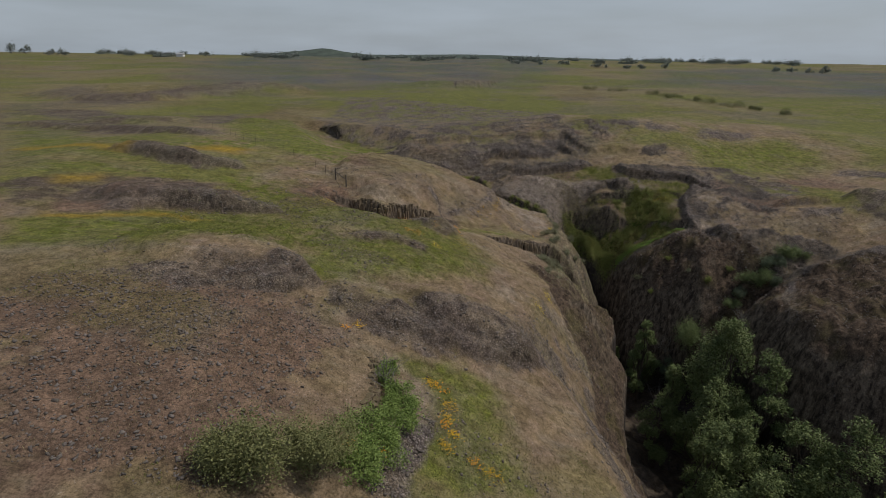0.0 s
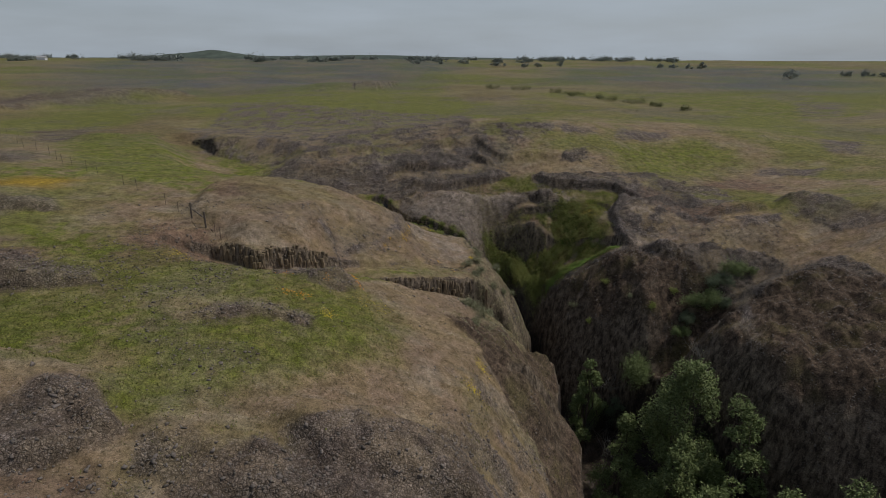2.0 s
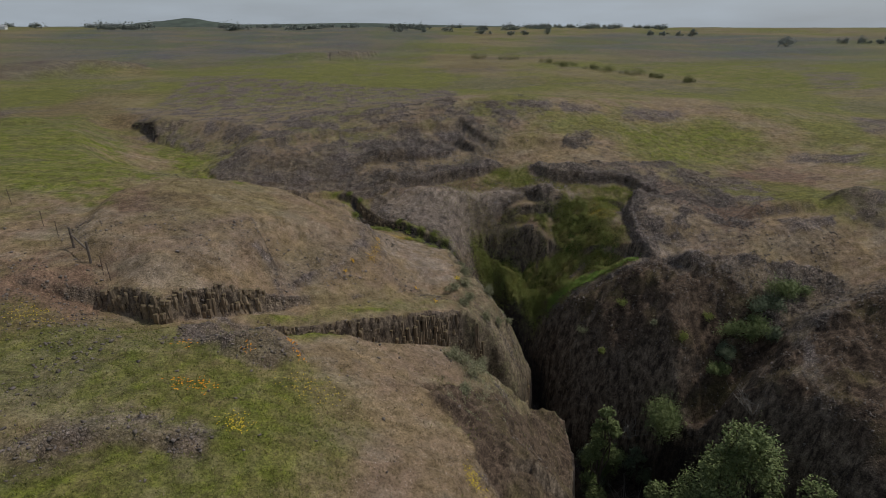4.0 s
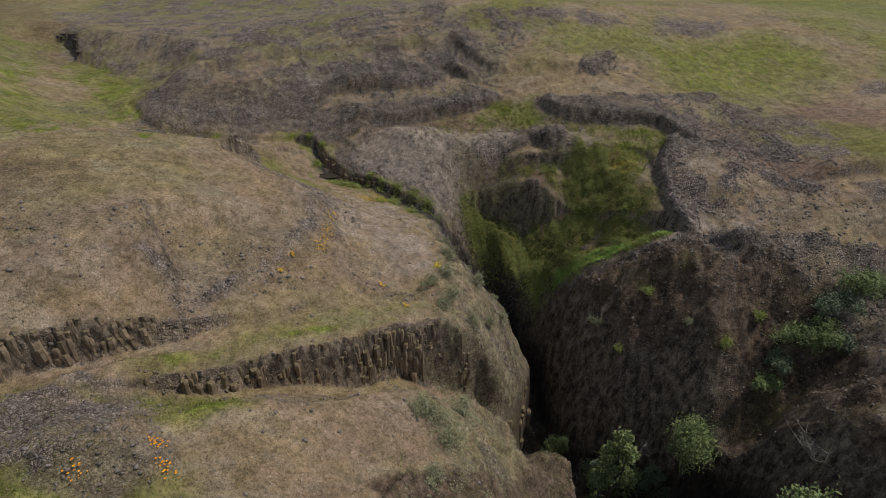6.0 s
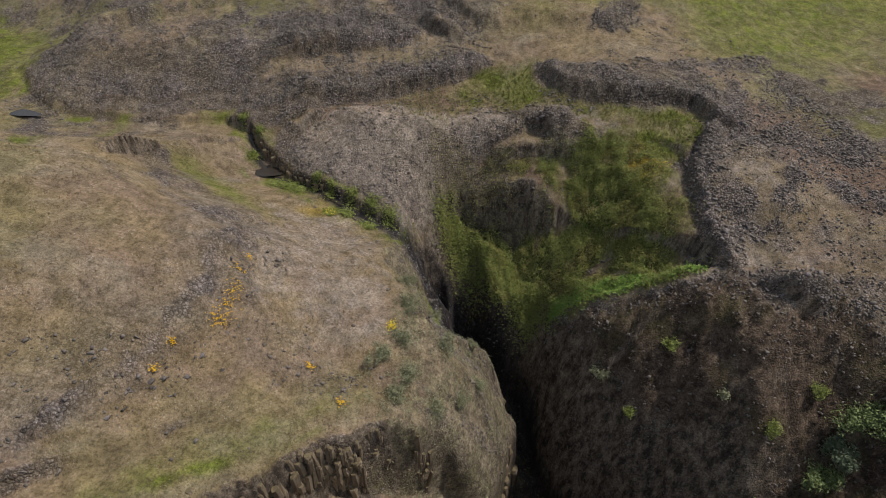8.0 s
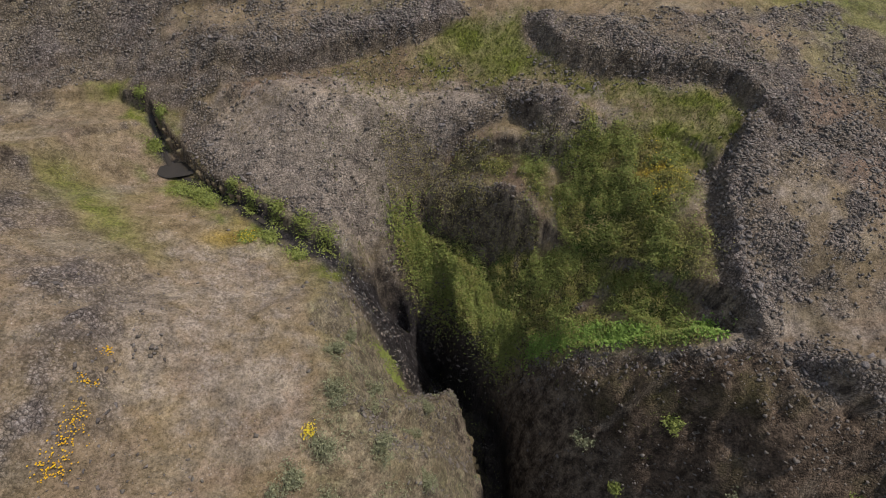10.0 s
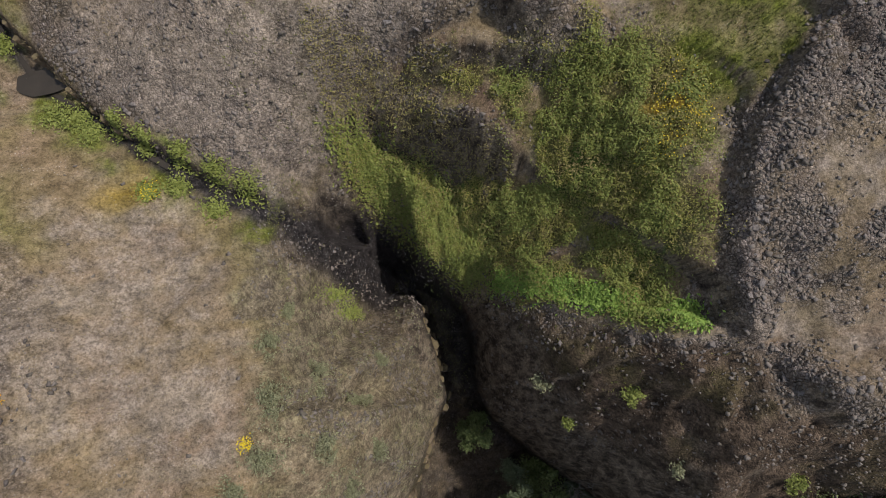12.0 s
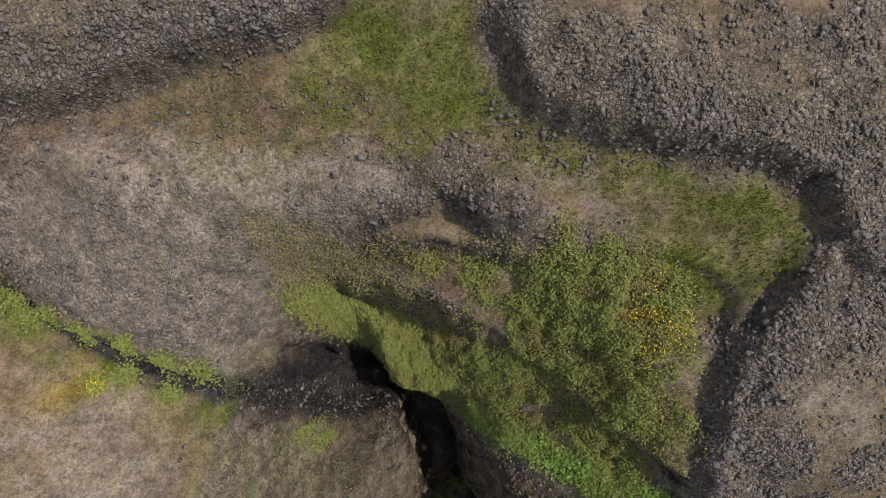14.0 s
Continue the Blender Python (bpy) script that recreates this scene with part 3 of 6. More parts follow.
cover("grass", 1, (-31.8, 37.2), (-26.2, 41.2), (-21.5, 43.8), (-16.6, 44.6), (-10.4, 43.1), (-12.6, 37.7), (-17, 31.8), (-27.3, 31.2))
cover("grass", 1, (-10.4, 35.9), (-8, 39.8), (-4, 45.4), (1, 45.2), (4, 43.8), (2.3, 38.7), (-3.1, 35), (-6.4, 31.2), (-8.6, 31.5))
cover("grass", 2.5, (-109.5, 136.7), (-117.3, 159), (-78, 112.4), (-43.8, 69.7), (-30, 63.1), (-21.7, 61.7), (-19.8, 53.9), (-26.1, 54.1), (-34.2, 55.4), (-41.6, 57.8), (-45.1, 54.4))
cover("grass", 2, (-35.6, 94.9), (-26.9, 98.9), (-17.3, 77.9), (-13.7, 67.6), (-21.5, 67.7), (-27.9, 73.9))
cover("grass", 0.6, (-2.4, 25.5), (0.8, 27.5), (3.4, 26.1), (3.5, 21.8), (4, 19.1), (-1.6, 16.5), (-1.2, 20.1), (-0.2, 22.3), (-1.1, 24.5))
cover("grass", 0.8, (-4.6, 47.2), (-2.5, 46.4), (1.6, 47.3), (2.8, 46.4), (2.3, 44.8), (-3.5, 44.5))
cover("grass", 2, (45.7, 90.9), (56.3, 93.2), (63.5, 90), (60.8, 84.7), (53.4, 80.7), (43.5, 78.1), (39.4, 82), (39.8, 86.6))
cover("grass", 0.8, (-20.5, 106.3), (-10.8, 96), (-11.2, 93), (-12.6, 91.2), (-14.8, 93.2), (-15.4, 99.1), (-19.4, 102.6))
cover("grass", 0.4, (-4.4, 72.5), (-2.4, 85.1), (-2.1, 84.5), (-3.4, 71.4))
cover("grass", 0.6, (0.2, 54.2), (1.5, 54.7), (2.6, 50.9), (1.6, 50))
cover("grass", 0.5, (-1.1, 53.1), (1.3, 53.8), (2.7, 51.1), (1.6, 50.3), (-0.1, 52))
cover("grass", 0.9, (1.4, 77.5), (3.1, 78.5), (6.4, 75.1), (7.6, 71.9), (5.9, 72.5), (4.1, 73.9))
cover("grass", 0.3, (7.2, 78.1), (9.5, 77.4), (9.9, 76.2), (8.2, 76.8))
cover("grass", 0.3, (19.3, 75.8), (20.4, 75), (24.6, 71.2), (23.6, 69.8), (20.8, 71.2), (18.8, 73.8), (17.9, 74.8))
cover("grass", 0.6, (25.5, 75.2), (29.1, 74.3), (31.3, 72.8), (31, 70.1), (29.8, 67.4), (27.7, 69.8), (25.5, 71.2), (25.9, 73.3))
cover("grass", 0.3, (23.7, 69), (25.9, 69.2), (28.8, 67.1), (30.8, 65.9), (29.6, 65.8), (27.3, 66.8), (24.1, 68.3))
cover("grass", 0.8, (31.5, 75.8), (33.1, 75.8), (34, 74.4), (33.6, 72.4), (32, 70.7), (31.3, 72.8), (30.9, 75))
cover("grass", 0.8, (22.5, 83.9), (27.1, 83.3), (27.3, 81.5), (27.4, 79.6), (29.6, 78.7), (33.2, 77.6), (35.1, 75.6), (33.8, 74.8), (31, 77.1), (26.9, 79.4), (23.6, 80.8), (22, 82))
cover("grass", 0.25, (15.9, 70.8), (17.1, 69.1), (17.2, 68), (16.6, 68.4), (16, 69.7))
cover("grass", 0.25, (7.9, 76.3), (8, 78.2), (9, 76.7), (10.1, 75.7), (9.1, 75.7))
cover("grass", 2.5, (70.9, 210.7), (98.4, 167.8), (103.9, 146.1), (104.5, 126.4), (133, 128.5), (176.1, 168.8), (150.1, 209.6), (116.9, 239))
cover("grass", 2.5, (43.5, 91.7), (60, 93.7), (61.3, 87.8), (52.2, 82.6), (42.6, 83.8))
cover("rock", 1.5, (-31.8, 131), (-10.4, 140.2), (21.8, 99.8), (39.4, 99.6), (26.3, 90.8), (22.7, 86.9), (16.7, 86.9), (12.9, 85.2), (0.7, 84.9), (-4.5, 71.5), (-10.4, 89.8), (-8.1, 94.8), (-18.2, 103.5))
cover("rock", 0.4, (6.6, 84.2), (12.8, 84.1), (21.5, 84.4), (21.5, 83.2), (16.1, 83.8), (7.1, 82.5))
cover("rock", 0.4, (24.4, 79.1), (26.4, 78.3), (28.3, 76.7), (28.1, 75.1), (27.2, 75.7), (25.4, 77.6))
cover("rock", 0.8, (9.5, 78.7), (11.1, 79.9), (15.3, 80.6), (20.6, 79.4), (23.8, 78), (21.2, 77.4), (19.4, 76.5), (17.9, 74.8), (15.5, 72.3), (13, 75.2), (10.2, 77))
# Shade painted on the steep face below the tongue.
cover("wet_and_shade", 0.25, (18.5, 73.7), (20.2, 71.5), (21.9, 69.6), (22.4, 68.9), (21, 69), (19, 71), (18, 73))
cover("wet_and_shade", 0.25, (15.2, 71.8), (16.1, 72.6), (18.7, 73.5), (20.3, 71.1), (20.5, 68.5), (17.6, 68.8), (16.8, 69.5), (15.8, 71))
cover("rock", 0.4, (26.5, 82.3), (28.9, 82.5), (34.6, 80.3), (37.4, 79), (36.9, 77.3), (33.4, 77), (29.5, 78.4), (26.8, 80))
cover("rock", 0.5, (34.9, 73.6), (37.7, 73.5), (42.2, 72.6), (36.8, 63.9), (33.6, 65), (31, 65), (31.8, 68.3), (33.2, 71.5))
cover("rock", 0.5, (22.6, 69.4), (26.4, 66.8), (30.6, 64.6), (33.2, 63.2), (35.3, 61.5), (35.2, 58.3), (22.1, 64.7))
cover("dark", 0.7, (-16.4, 30.5), (-9.6, 33), (-8, 31.4), (-10, 29), (-13.7, 26.5), (-20, 28))
cover("dark", 0.6, (-6.1, 29.2), (-0.7, 32.3), (7.6, 34.6), (6.7, 30), (1.5, 27.9), (-4.4, 26.9))
cover("dark", 1, (-39.2, 46.8), (-32, 51.6), (-22.6, 52.5), (-16.5, 45.7), (-21.5, 43.8), (-34.4, 40.5))
cover("dark", 1.2, (-81.9, 112.1), (-63.5, 109.6), (-39.3, 81.9), (-57.6, 95.2))
cover("dark", 1, (-37.4, 62.4), (-28.4, 59.7), (-23.5, 59.7), (-29.6, 57.9))
cover("rock", 1, (35.4, 55.5), (41.2, 50.6), (45.9, 45.5), (39.1, 37.5), (35.6, 42.8), (33.8, 47.4))
cover("rock", 0.5, (-4.4, 52), (0.1, 53.9), (1.6, 48.4), (0.1, 47.8), (-3.6, 48.1))
cover("rock", 0.5, (-6.9, 41.3), (-3.8, 42.9), (-1.5, 42.8), (-2, 41), (-6.3, 40.6))
cover("rock", 1, (-32, 191), (33.5, 144.6), (19.7, 94.5), (9.3, 99.9), (-21.2, 105.7), (-25.8, 118.7))
cover("rock", 0.8, (55.2, 69.3), (55, 59.7), (53.2, 57.2), (50.2, 60.3))
cover("rock", 1, (4.1, 249.8), (19.6, 359), (35.1, 355.2), (16.4, 254.8))
cover("soil", 1.5, (-24.2, 27.3), (-15.2, 27.6), (-9.3, 28.8), (-5.4, 25.7), (-6.7, 19.4), (-7.5, 14.1), (-13.3, 12.8))
cover("soil", 1.2, (11.1, 82.6), (16.5, 82.8), (21.3, 82), (24.5, 80.5), (27.8, 78.8), (30.1, 76.4), (27.7, 78.3), (23.4, 79.7), (19.4, 80.7), (14.5, 80.7), (10.7, 81.7))
cover("soil", 1.5, (-15, 47.6), (-14.4, 53.9), (-11.7, 53.1), (-11.2, 45.9), (-12.2, 42))
cover("soil", 2, (53.5, 81.6), (58.9, 74.9), (49.7, 65), (39.9, 64.9), (40.2, 70.5))
cover("lupine", 25, (-255.4, 564.9), (-651.4, 2928.4), (343.1, 2980.3), (130, 601.4), (17.4, 258.7), (-45.9, 247.2), (-79.9, 206.5))
cover("lupine", 25, (215.3, 561.8), (372.7, 613.8), (435.5, 412.3), (202.6, 193.8), (138.9, 231.1), (119, 312))
cover("rock", 0.6, (22, 69), (25, 67.4), (28, 65.6), (31, 64.3), (36, 62.5), (43, 59), (47, 54), (48, 45), (46, 30), (34, 36), (32, 44), (29, 56), (23, 62))
cover("gold", 0.8, (29.6, 73.9), (30.9, 74.4), (31.9, 73.5), (31.5, 72), (30.2, 72.2), (29.3, 72.9))
cover("gold", 0.6, (9.7, 74), (10.9, 74.4), (11.1, 73.9), (9.9, 73.3))
cover("moss", 0.3, (9.8, 77.2), (12.3, 75.2), (13.8, 74.2), (15.8, 73.1), (16, 72.7), (14.7, 72.7), (12.7, 74.8), (9.9, 76.9))
cover("moss", 0.5, (21.1, 76.2), (23.5, 74.7), (25.3, 71.4), (24.5, 70.8), (21.4, 73.1))
cover("soil", 1, (13.4, 80.9), (19.1, 82.8), (25, 80), (24.3, 79.4), (17.1, 82.4))
cover("grass", 1.2, (-0.7, 54.1), (3.2, 55.7), (11.9, 60.8), (10.4, 60.7), (2.7, 56.1), (-0.9, 54.2))
cover("rock", 1, (27.9, 82.2), (33, 82.2), (37.5, 78.8), (34.9, 76.8), (28.4, 78.9))
cover("rock", 0.8, (36.1, 97.8), (42.6, 98.5), (40.8, 94.5), (35.9, 94.6))
cover("rock", 0.8, (46.8, 98.7), (55.9, 97.5), (52.4, 93.3), (44.3, 93.3))
cover("rock", 0.8, (33.7, 88.7), (37.4, 88.7), (36, 85.3), (32.7, 85.9))
cover("rock", 0.8, (60.5, 82.4), (69.5, 78.5), (66.8, 76.5), (59.2, 79.4))
cover("rock", 0.8, (83.8, 95.6), (91.6, 93.9), (79.8, 83.3), (76.5, 85.3))
cover("rock", 1.5, (139.4, 163), (162.4, 165.5), (125.7, 132.3), (115.3, 133.3))
cover("rock", 0.8, (54.6, 68.4), (56.4, 62.9), (54.6, 56.5), (52, 57.6), (49.7, 61.6))
cover("rock", 0.6, (44.6, 64.1), (48.4, 61.6), (47.1, 60.8), (43.9, 62.2))
cover("dark", 1.2, (-27.8, 51.8), (-19.4, 49.6), (-16.4, 45.5), (-21.6, 44.1))
cover("rock", 1.2, (-55.8, 128.3), (-48.9, 131), (-38.7, 103.3), (-49, 115.1))
cover("rock", 0.5, (6.8, 72.2), (8.7, 69.4), (7.7, 66.6), (6.4, 67.4))
cover("rock", 0.4, (6.2, 67.1), (7, 66.3), (5.5, 62.8), (4.1, 61.4), (2.5, 59.5), (0.8, 58.3), (0.7, 58.6), (2.6, 60.5), (4.3, 62.4), (5.7, 64.9))
cover("rock", 0.5, (-0.8, 75.6), (1.5, 77.6), (4.2, 73.3), (2.7, 72.6), (0, 76))
cover("rock", 0.4, (14.6, 75.1), (15.6, 74.2), (15.9, 73), (15.4, 71.6), (14.8, 68.4), (14.4, 68.6), (14.7, 70.9), (14.4, 73.6))
cover("rock", 0.6, (3.4, 72), (6.6, 71.2), (8.9, 69.3), (8.5, 67.6), (6.7, 68.4), (4.6, 70.1))
cover("soil", 1.2, (-12.8, 67), (-5, 66.7), (-5.6, 63.4), (-10.4, 61.8))
cover("soil", 1.5, (36.5, 74.6), (51.3, 76.5), (46.4, 65.1), (41.4, 66), (37.1, 69.4))
cover("basalt", 0.8, (22, 69), (25, 67.2), (28, 65.2), (31, 63.6), (33, 62.2), (35.5, 60.5), (38, 58), (37, 54), (34.6, 50), (34.2, 44), (36, 39), (30, 40), (26, 55), (22, 62))
cover("moss", 0.6, (18, 75.4), (20, 76.3), (23, 76.8), (26.5, 76), (29, 75.8), (31.2, 75), (32.2, 73), (31.1, 70), (30.5, 67), (30.4, 65.6), (27.2, 66.8), (24.6, 68.2), (22, 70), (20.5, 72))
cover("pale", 0.8, (10.7, 81.7), (15.5, 82.2), (19.4, 80.8), (23.4, 79.7), (24.2, 78.3), (21.2, 77.4), (19.4, 76.5), (17.9, 74.8), (15.5, 72.3), (13, 75.2), (10.2, 77), (9.3, 79.2))
cover("pale", 0.6, (15, 77.4), (17.1, 77.2), (19.3, 76.8), (17.4, 75.2), (15.6, 73.6), (13.9, 73.7))
cover("pale", 0.7, (26.9, 78.8), (30.1, 76.4), (29.4, 76.2), (26.7, 78.2))
cover("pale", 0.6, (35.2, 70.3), (36.5, 70.1), (36.4, 67.3), (34.9, 68.3))
cover("pale", 0.6, (31.9, 64.9), (36.6, 63.8), (36.6, 63), (32, 64.1))
cover("scrub", 0.6, (14.7, 71.4), (16.3, 70.1), (18.7, 67.4), (20.9, 63.7), (19.3, 59.4), (17.2, 58.3), (13.1, 62.2), (14.2, 67))
cover("scrub", 0.8, (10.6, 47), (11.2, 51), (12.6, 54), (12, 58.4), (14, 61), (19, 62), (17.5, 56), (18.6, 52), (17, 46), (15.5, 38), (11, 38))
cover("rock", 0.7, (33.8, 81.5), (38, 81), (37.3, 65.6), (32, 66), (32, 69.9), (34.9, 73), (35.8, 74.2), (35.1, 76.3), (33.6, 77.6))
cover("rock", 1, (36, 80), (44, 82), (50, 76), (48, 68), (40, 64), (36, 64), (34, 72))
cover("dark", 0.8, (-115.3, 170.6), (-109.5, 183.7), (-100.3, 187.3), (-91.2, 192), (-75.3, 200.7), (-67.3, 261.4), (-59.2, 249.3), (-74.3, 197.6), (-84.8, 178.1), (-81.5, 152), (-85, 142.7), (-100.5, 151.1))
cover("dark", 0.8, (-84.3, 114.4), (-67.1, 109.1), (-42.1, 88.6), (-36.1, 76.3), (-51.2, 88.7), (-67, 98.7), (-76.7, 102.5))
cover("dark", 0.8, (-37.9, 62.9), (-32, 61.4), (-27.5, 61.8), (-23.4, 59.1), (-25.1, 57.5), (-30.4, 58.1), (-35.6, 59.5))
cover("dark", 0.8, (-27.1, 50.4), (-25, 53.5), (-20.1, 50.6), (-15, 45), (-17.8, 43.7), (-19.9, 44.7), (-22.9, 44.4))
cover("dark", 0.5, (-7, 40.2), (-5.6, 41.7), (-1.3, 42.3), (-1.2, 40.7), (-5.3, 39.6))
cover("dark", 0.8, (-57.7, 128.9), (-48.5, 128.4), (-38.7, 102.8), (-46, 107.8))
cover("dark", 0.8, (-103.1, 133), (-83, 132.6), (-54.9, 110.6), (-62.5, 108.3), (-96.5, 124.4))
cover("soil", 1.5, (-37.1, 48), (-32.9, 52.7), (-25.5, 53.6), (-19.1, 50.4), (-13.7, 44.6), (-16.8, 44.4), (-21.9, 41.4), (-30.6, 39.3))
cover("soil", 2, (-65.8, 147.4), (-44.7, 150.3), (-27, 124.5), (-15.8, 100.6), (-22.7, 104.1), (-34.2, 105))
cover("soil", 2, (-15.8, 57.3), (-8.8, 56.9), (-10.3, 47.6), (-13.2, 42.9), (-16.2, 47.9))
cover("turf", 1, (-84.2, 108.4), (-65, 95.8), (-34, 71.8), (-23.4, 79.1), (-24.7, 65.8), (-37, 64.7), (-63.8, 81.9))
cover("turf", 1, (-43.8, 56.7), (-34.2, 54.9), (-24.9, 55.9), (-18.5, 56.7), (-12.5, 50.6), (-17, 49), (-24.1, 53.9), (-32.6, 52.3), (-38.8, 50.3))
cover("turf", 1, (-40.1, 103.8), (-37.8, 127.1), (-22.7, 104.1), (-10.9, 64.2), (-20.3, 68.7), (-29.3, 82.4))
cover("turf", 1.5, (-151.7, 196.3), (-123.3, 182.5), (-104, 145.4), (-123.3, 159.1))
cover("turf", 1, (-30, 38.5), (-21.8, 41.2), (-15, 42), (-5.9, 41.4), (-0.4, 45.4), (1.4, 43.1), (-5, 37.5), (-12.3, 34.6), (-18.6, 32.3), (-26.2, 33.5))
cover("gold", 0.8, (-30.4, 64.2), (-28.9, 68.2), (-24.2, 68.2), (-25, 64.9))
cover("gold", 0.8, (-61.7, 79.1), (-35, 61.2), (-35.6, 60.1), (-55.4, 71.3))
cover("gold", 1, (-35.6, 49.2), (-33.1, 51.4), (-32.2, 49.1), (-34.4, 47.5))
cover("gold", 0.6, (-29.8, 39.3), (-20.1, 42), (-18.7, 41.6), (-29.2, 38.5))
cover("turf", 0.5, (-20.5, 106.3), (-10.9, 96.3), (-10.6, 93), (-12.4, 91.3), (-11, 88.1), (-12.3, 88), (-14.8, 93.2), (-15.9, 99.4), (-19.4, 102.6))
cover("turf", 0.3, (-4.7, 72.4), (-1.9, 85.5), (-1.9, 84.5), (-3.6, 70.8))
cover("turf", 0.6, (-21, 106), (-15.6, 101.6), (-11, 96.6), (-10.4, 92.6), (-9, 88.4), (-10.6, 87.6), (-13.4, 90.4), (-15.2, 93.6), (-17.6, 98.6), (-21, 103.4))
cover("turf", 0.4, (-6.6, 85.2), (-4, 85.3), (-1.6, 84.8), (-1.8, 83.9), (-4.4, 84), (-6.4, 84.2))
cover("turf", 0.4, (1.8, 85), (5.8, 84.5), (5.4, 83.1), (2.8, 84))
cover("turf", 0.3, (6, 82.8), (7.8, 81.6), (7.9, 80), (6.4, 81.8))
cover("turf", 0.5, (-18.8, 80.3), (-14.9, 81.7), (-8.1, 74.8), (-11.9, 72.6), (-15.7, 73.7))
cover("turf", 1, (21.5, 82), (26.4, 79.5), (35.6, 75.9), (35.1, 73.8), (30.4, 76.7), (25.1, 78.9), (20.2, 81.4))
cover("turf", 0.35, (-0.7, 55), (1.2, 55.8), (3.9, 57), (7.1, 58), (10.3, 58.9), (7.1, 57.4), (4, 56.5), (1.3, 55.4), (-0.4, 54.6))
cover("turf", 0.3, (-2.7, 52.8), (-0.5, 53.6), (2.4, 54.3), (3.9, 51.3), (1.9, 50.4), (0.1, 52.3), (-2.4, 52.7))
cover("turf", 0.3, (6.9, 78.2), (8, 78.4), (9.5, 76.6), (10.3, 75.8), (8.8, 76.3))
cover("turf", 0.25, (10.2, 76.8), (12.1, 75.9), (13.2, 74.6), (15, 73.7), (15.6, 72.8), (14.6, 72.8), (13.3, 74.1), (11.6, 75.4), (10.2, 76.5))
cover("turf", 0.3, (15.5, 70.9), (16.3, 70.1), (17.1, 68.2), (16.6, 67.9), (15.9, 69.6))
cover("turf", 0.6, (30.7, 75.2), (33.2, 75.7), (35.5, 75.1), (35.3, 74.1), (34.4, 73), (32.6, 71.6), (31.8, 70.6), (30.6, 72.5))
cover("rock", 0.4, (19.4, 77.1), (21.6, 76.7), (22.7, 75.6), (25.5, 73.8), (25, 73.3), (22.3, 74), (20.4, 75), (19.2, 75.7))
cover("rock", 0.3, (24, 77), (25.7, 76), (27.5, 75), (26.9, 75.2), (24.9, 76.1))
cover("soil", 0.8, (20.6, 77.8), (23.8, 77.3), (25.6, 75.3), (26.8, 73.4), (25.1, 74.1), (22.7, 75.7), (21.1, 76.8))
cover("dust", 1, (8.1, 74.5), (12.2, 73.3), (14.5, 71.4), (14.3, 66.9), (12.4, 62.7), (7.3, 64.4), (7.2, 73.2))
cover("bare", 0.8, (34.2, 70.5), (36.5, 71.5), (40, 70), (44.5, 65.5), (44, 62), (38, 62.6), (34.5, 64.2), (33.6, 67))
cover("basalt", 0.5, (14, 38), (11, 40.6), (9.6, 43), (8.6, 46.6), (8, 48.6), (11.4, 49.4), (13.6, 49.4), (16, 52), (19, 52.5), (18.6, 50.5), (17, 46.5), (18, 43.5), (16, 38))
cover("basalt", 0.3, (18.8, 76.4), (21, 75.8), (24.6, 74.2), (25.6, 73.2), (24.2, 72.8), (22.3, 73.6), (20.2, 74.9))
cover("basalt", 1, (33, 36), (38, 35), (46, 38), (47, 48), (43, 54), (37, 52), (34, 46))
cover("basalt", 0.35, (12, 26), (15.4, 26), (15.8, 33), (16.4, 38), (18.3, 43.5), (17.5, 46.5), (19.2, 50.5), (19.8, 53), (18, 55.6), (15.6, 55), (15.8, 51.5), (14.2, 48), (13.8, 43.5), (12.6, 39), (11.8, 33))
cover("basalt", 0.6, (18.6, 60), (19.6, 61), (21, 63.3), (21.2, 65), (20.6, 67), (20.1, 66.6), (20.2, 64.6), (19.6, 62.4))
cover("rock", 0.3, (-1.4, 21.5), (-0.2, 22.4), (-0.3, 19.8), (-1.3, 16.5), (-2.9, 15.9), (-2.3, 19))
cover("grass", 1.5, (-15, 47.6), (-11.6, 49), (-7, 53.3), (0.8, 47.8), (3.3, 45.1), (2, 40.5), (-2.8, 40.1), (-6.9, 43.4), (-10, 41.9), (-11, 39.6))
cover("grass", 1.2, (-9.6, 36.7), (-6.8, 38.9), (-2.2, 38.8), (-4.1, 36.4), (-5.3, 34.2), (-8.1, 33.8))
cover("grass", 2, (39.6, 91.3), (60.5, 94.4), (62.1, 83.7), (50.4, 79.7), (39.8, 82.9))
cover("grass", 2, (-51.6, 120.6), (-39.6, 122.5), (-12.4, 75.8), (-14.7, 70), (-27.8, 74.1))
cover("turf", 0.6, (23.3, 84), (26.9, 83.3), (26.8, 81.8), (27.9, 79.2), (30.6, 78.5), (33.6, 77.1), (35.5, 75), (35.3, 73.6), (33.9, 74.6), (31.8, 76.4), (29.4, 77.6), (27.4, 78.8), (25.3, 80), (24.4, 81.2), (22.8, 82))


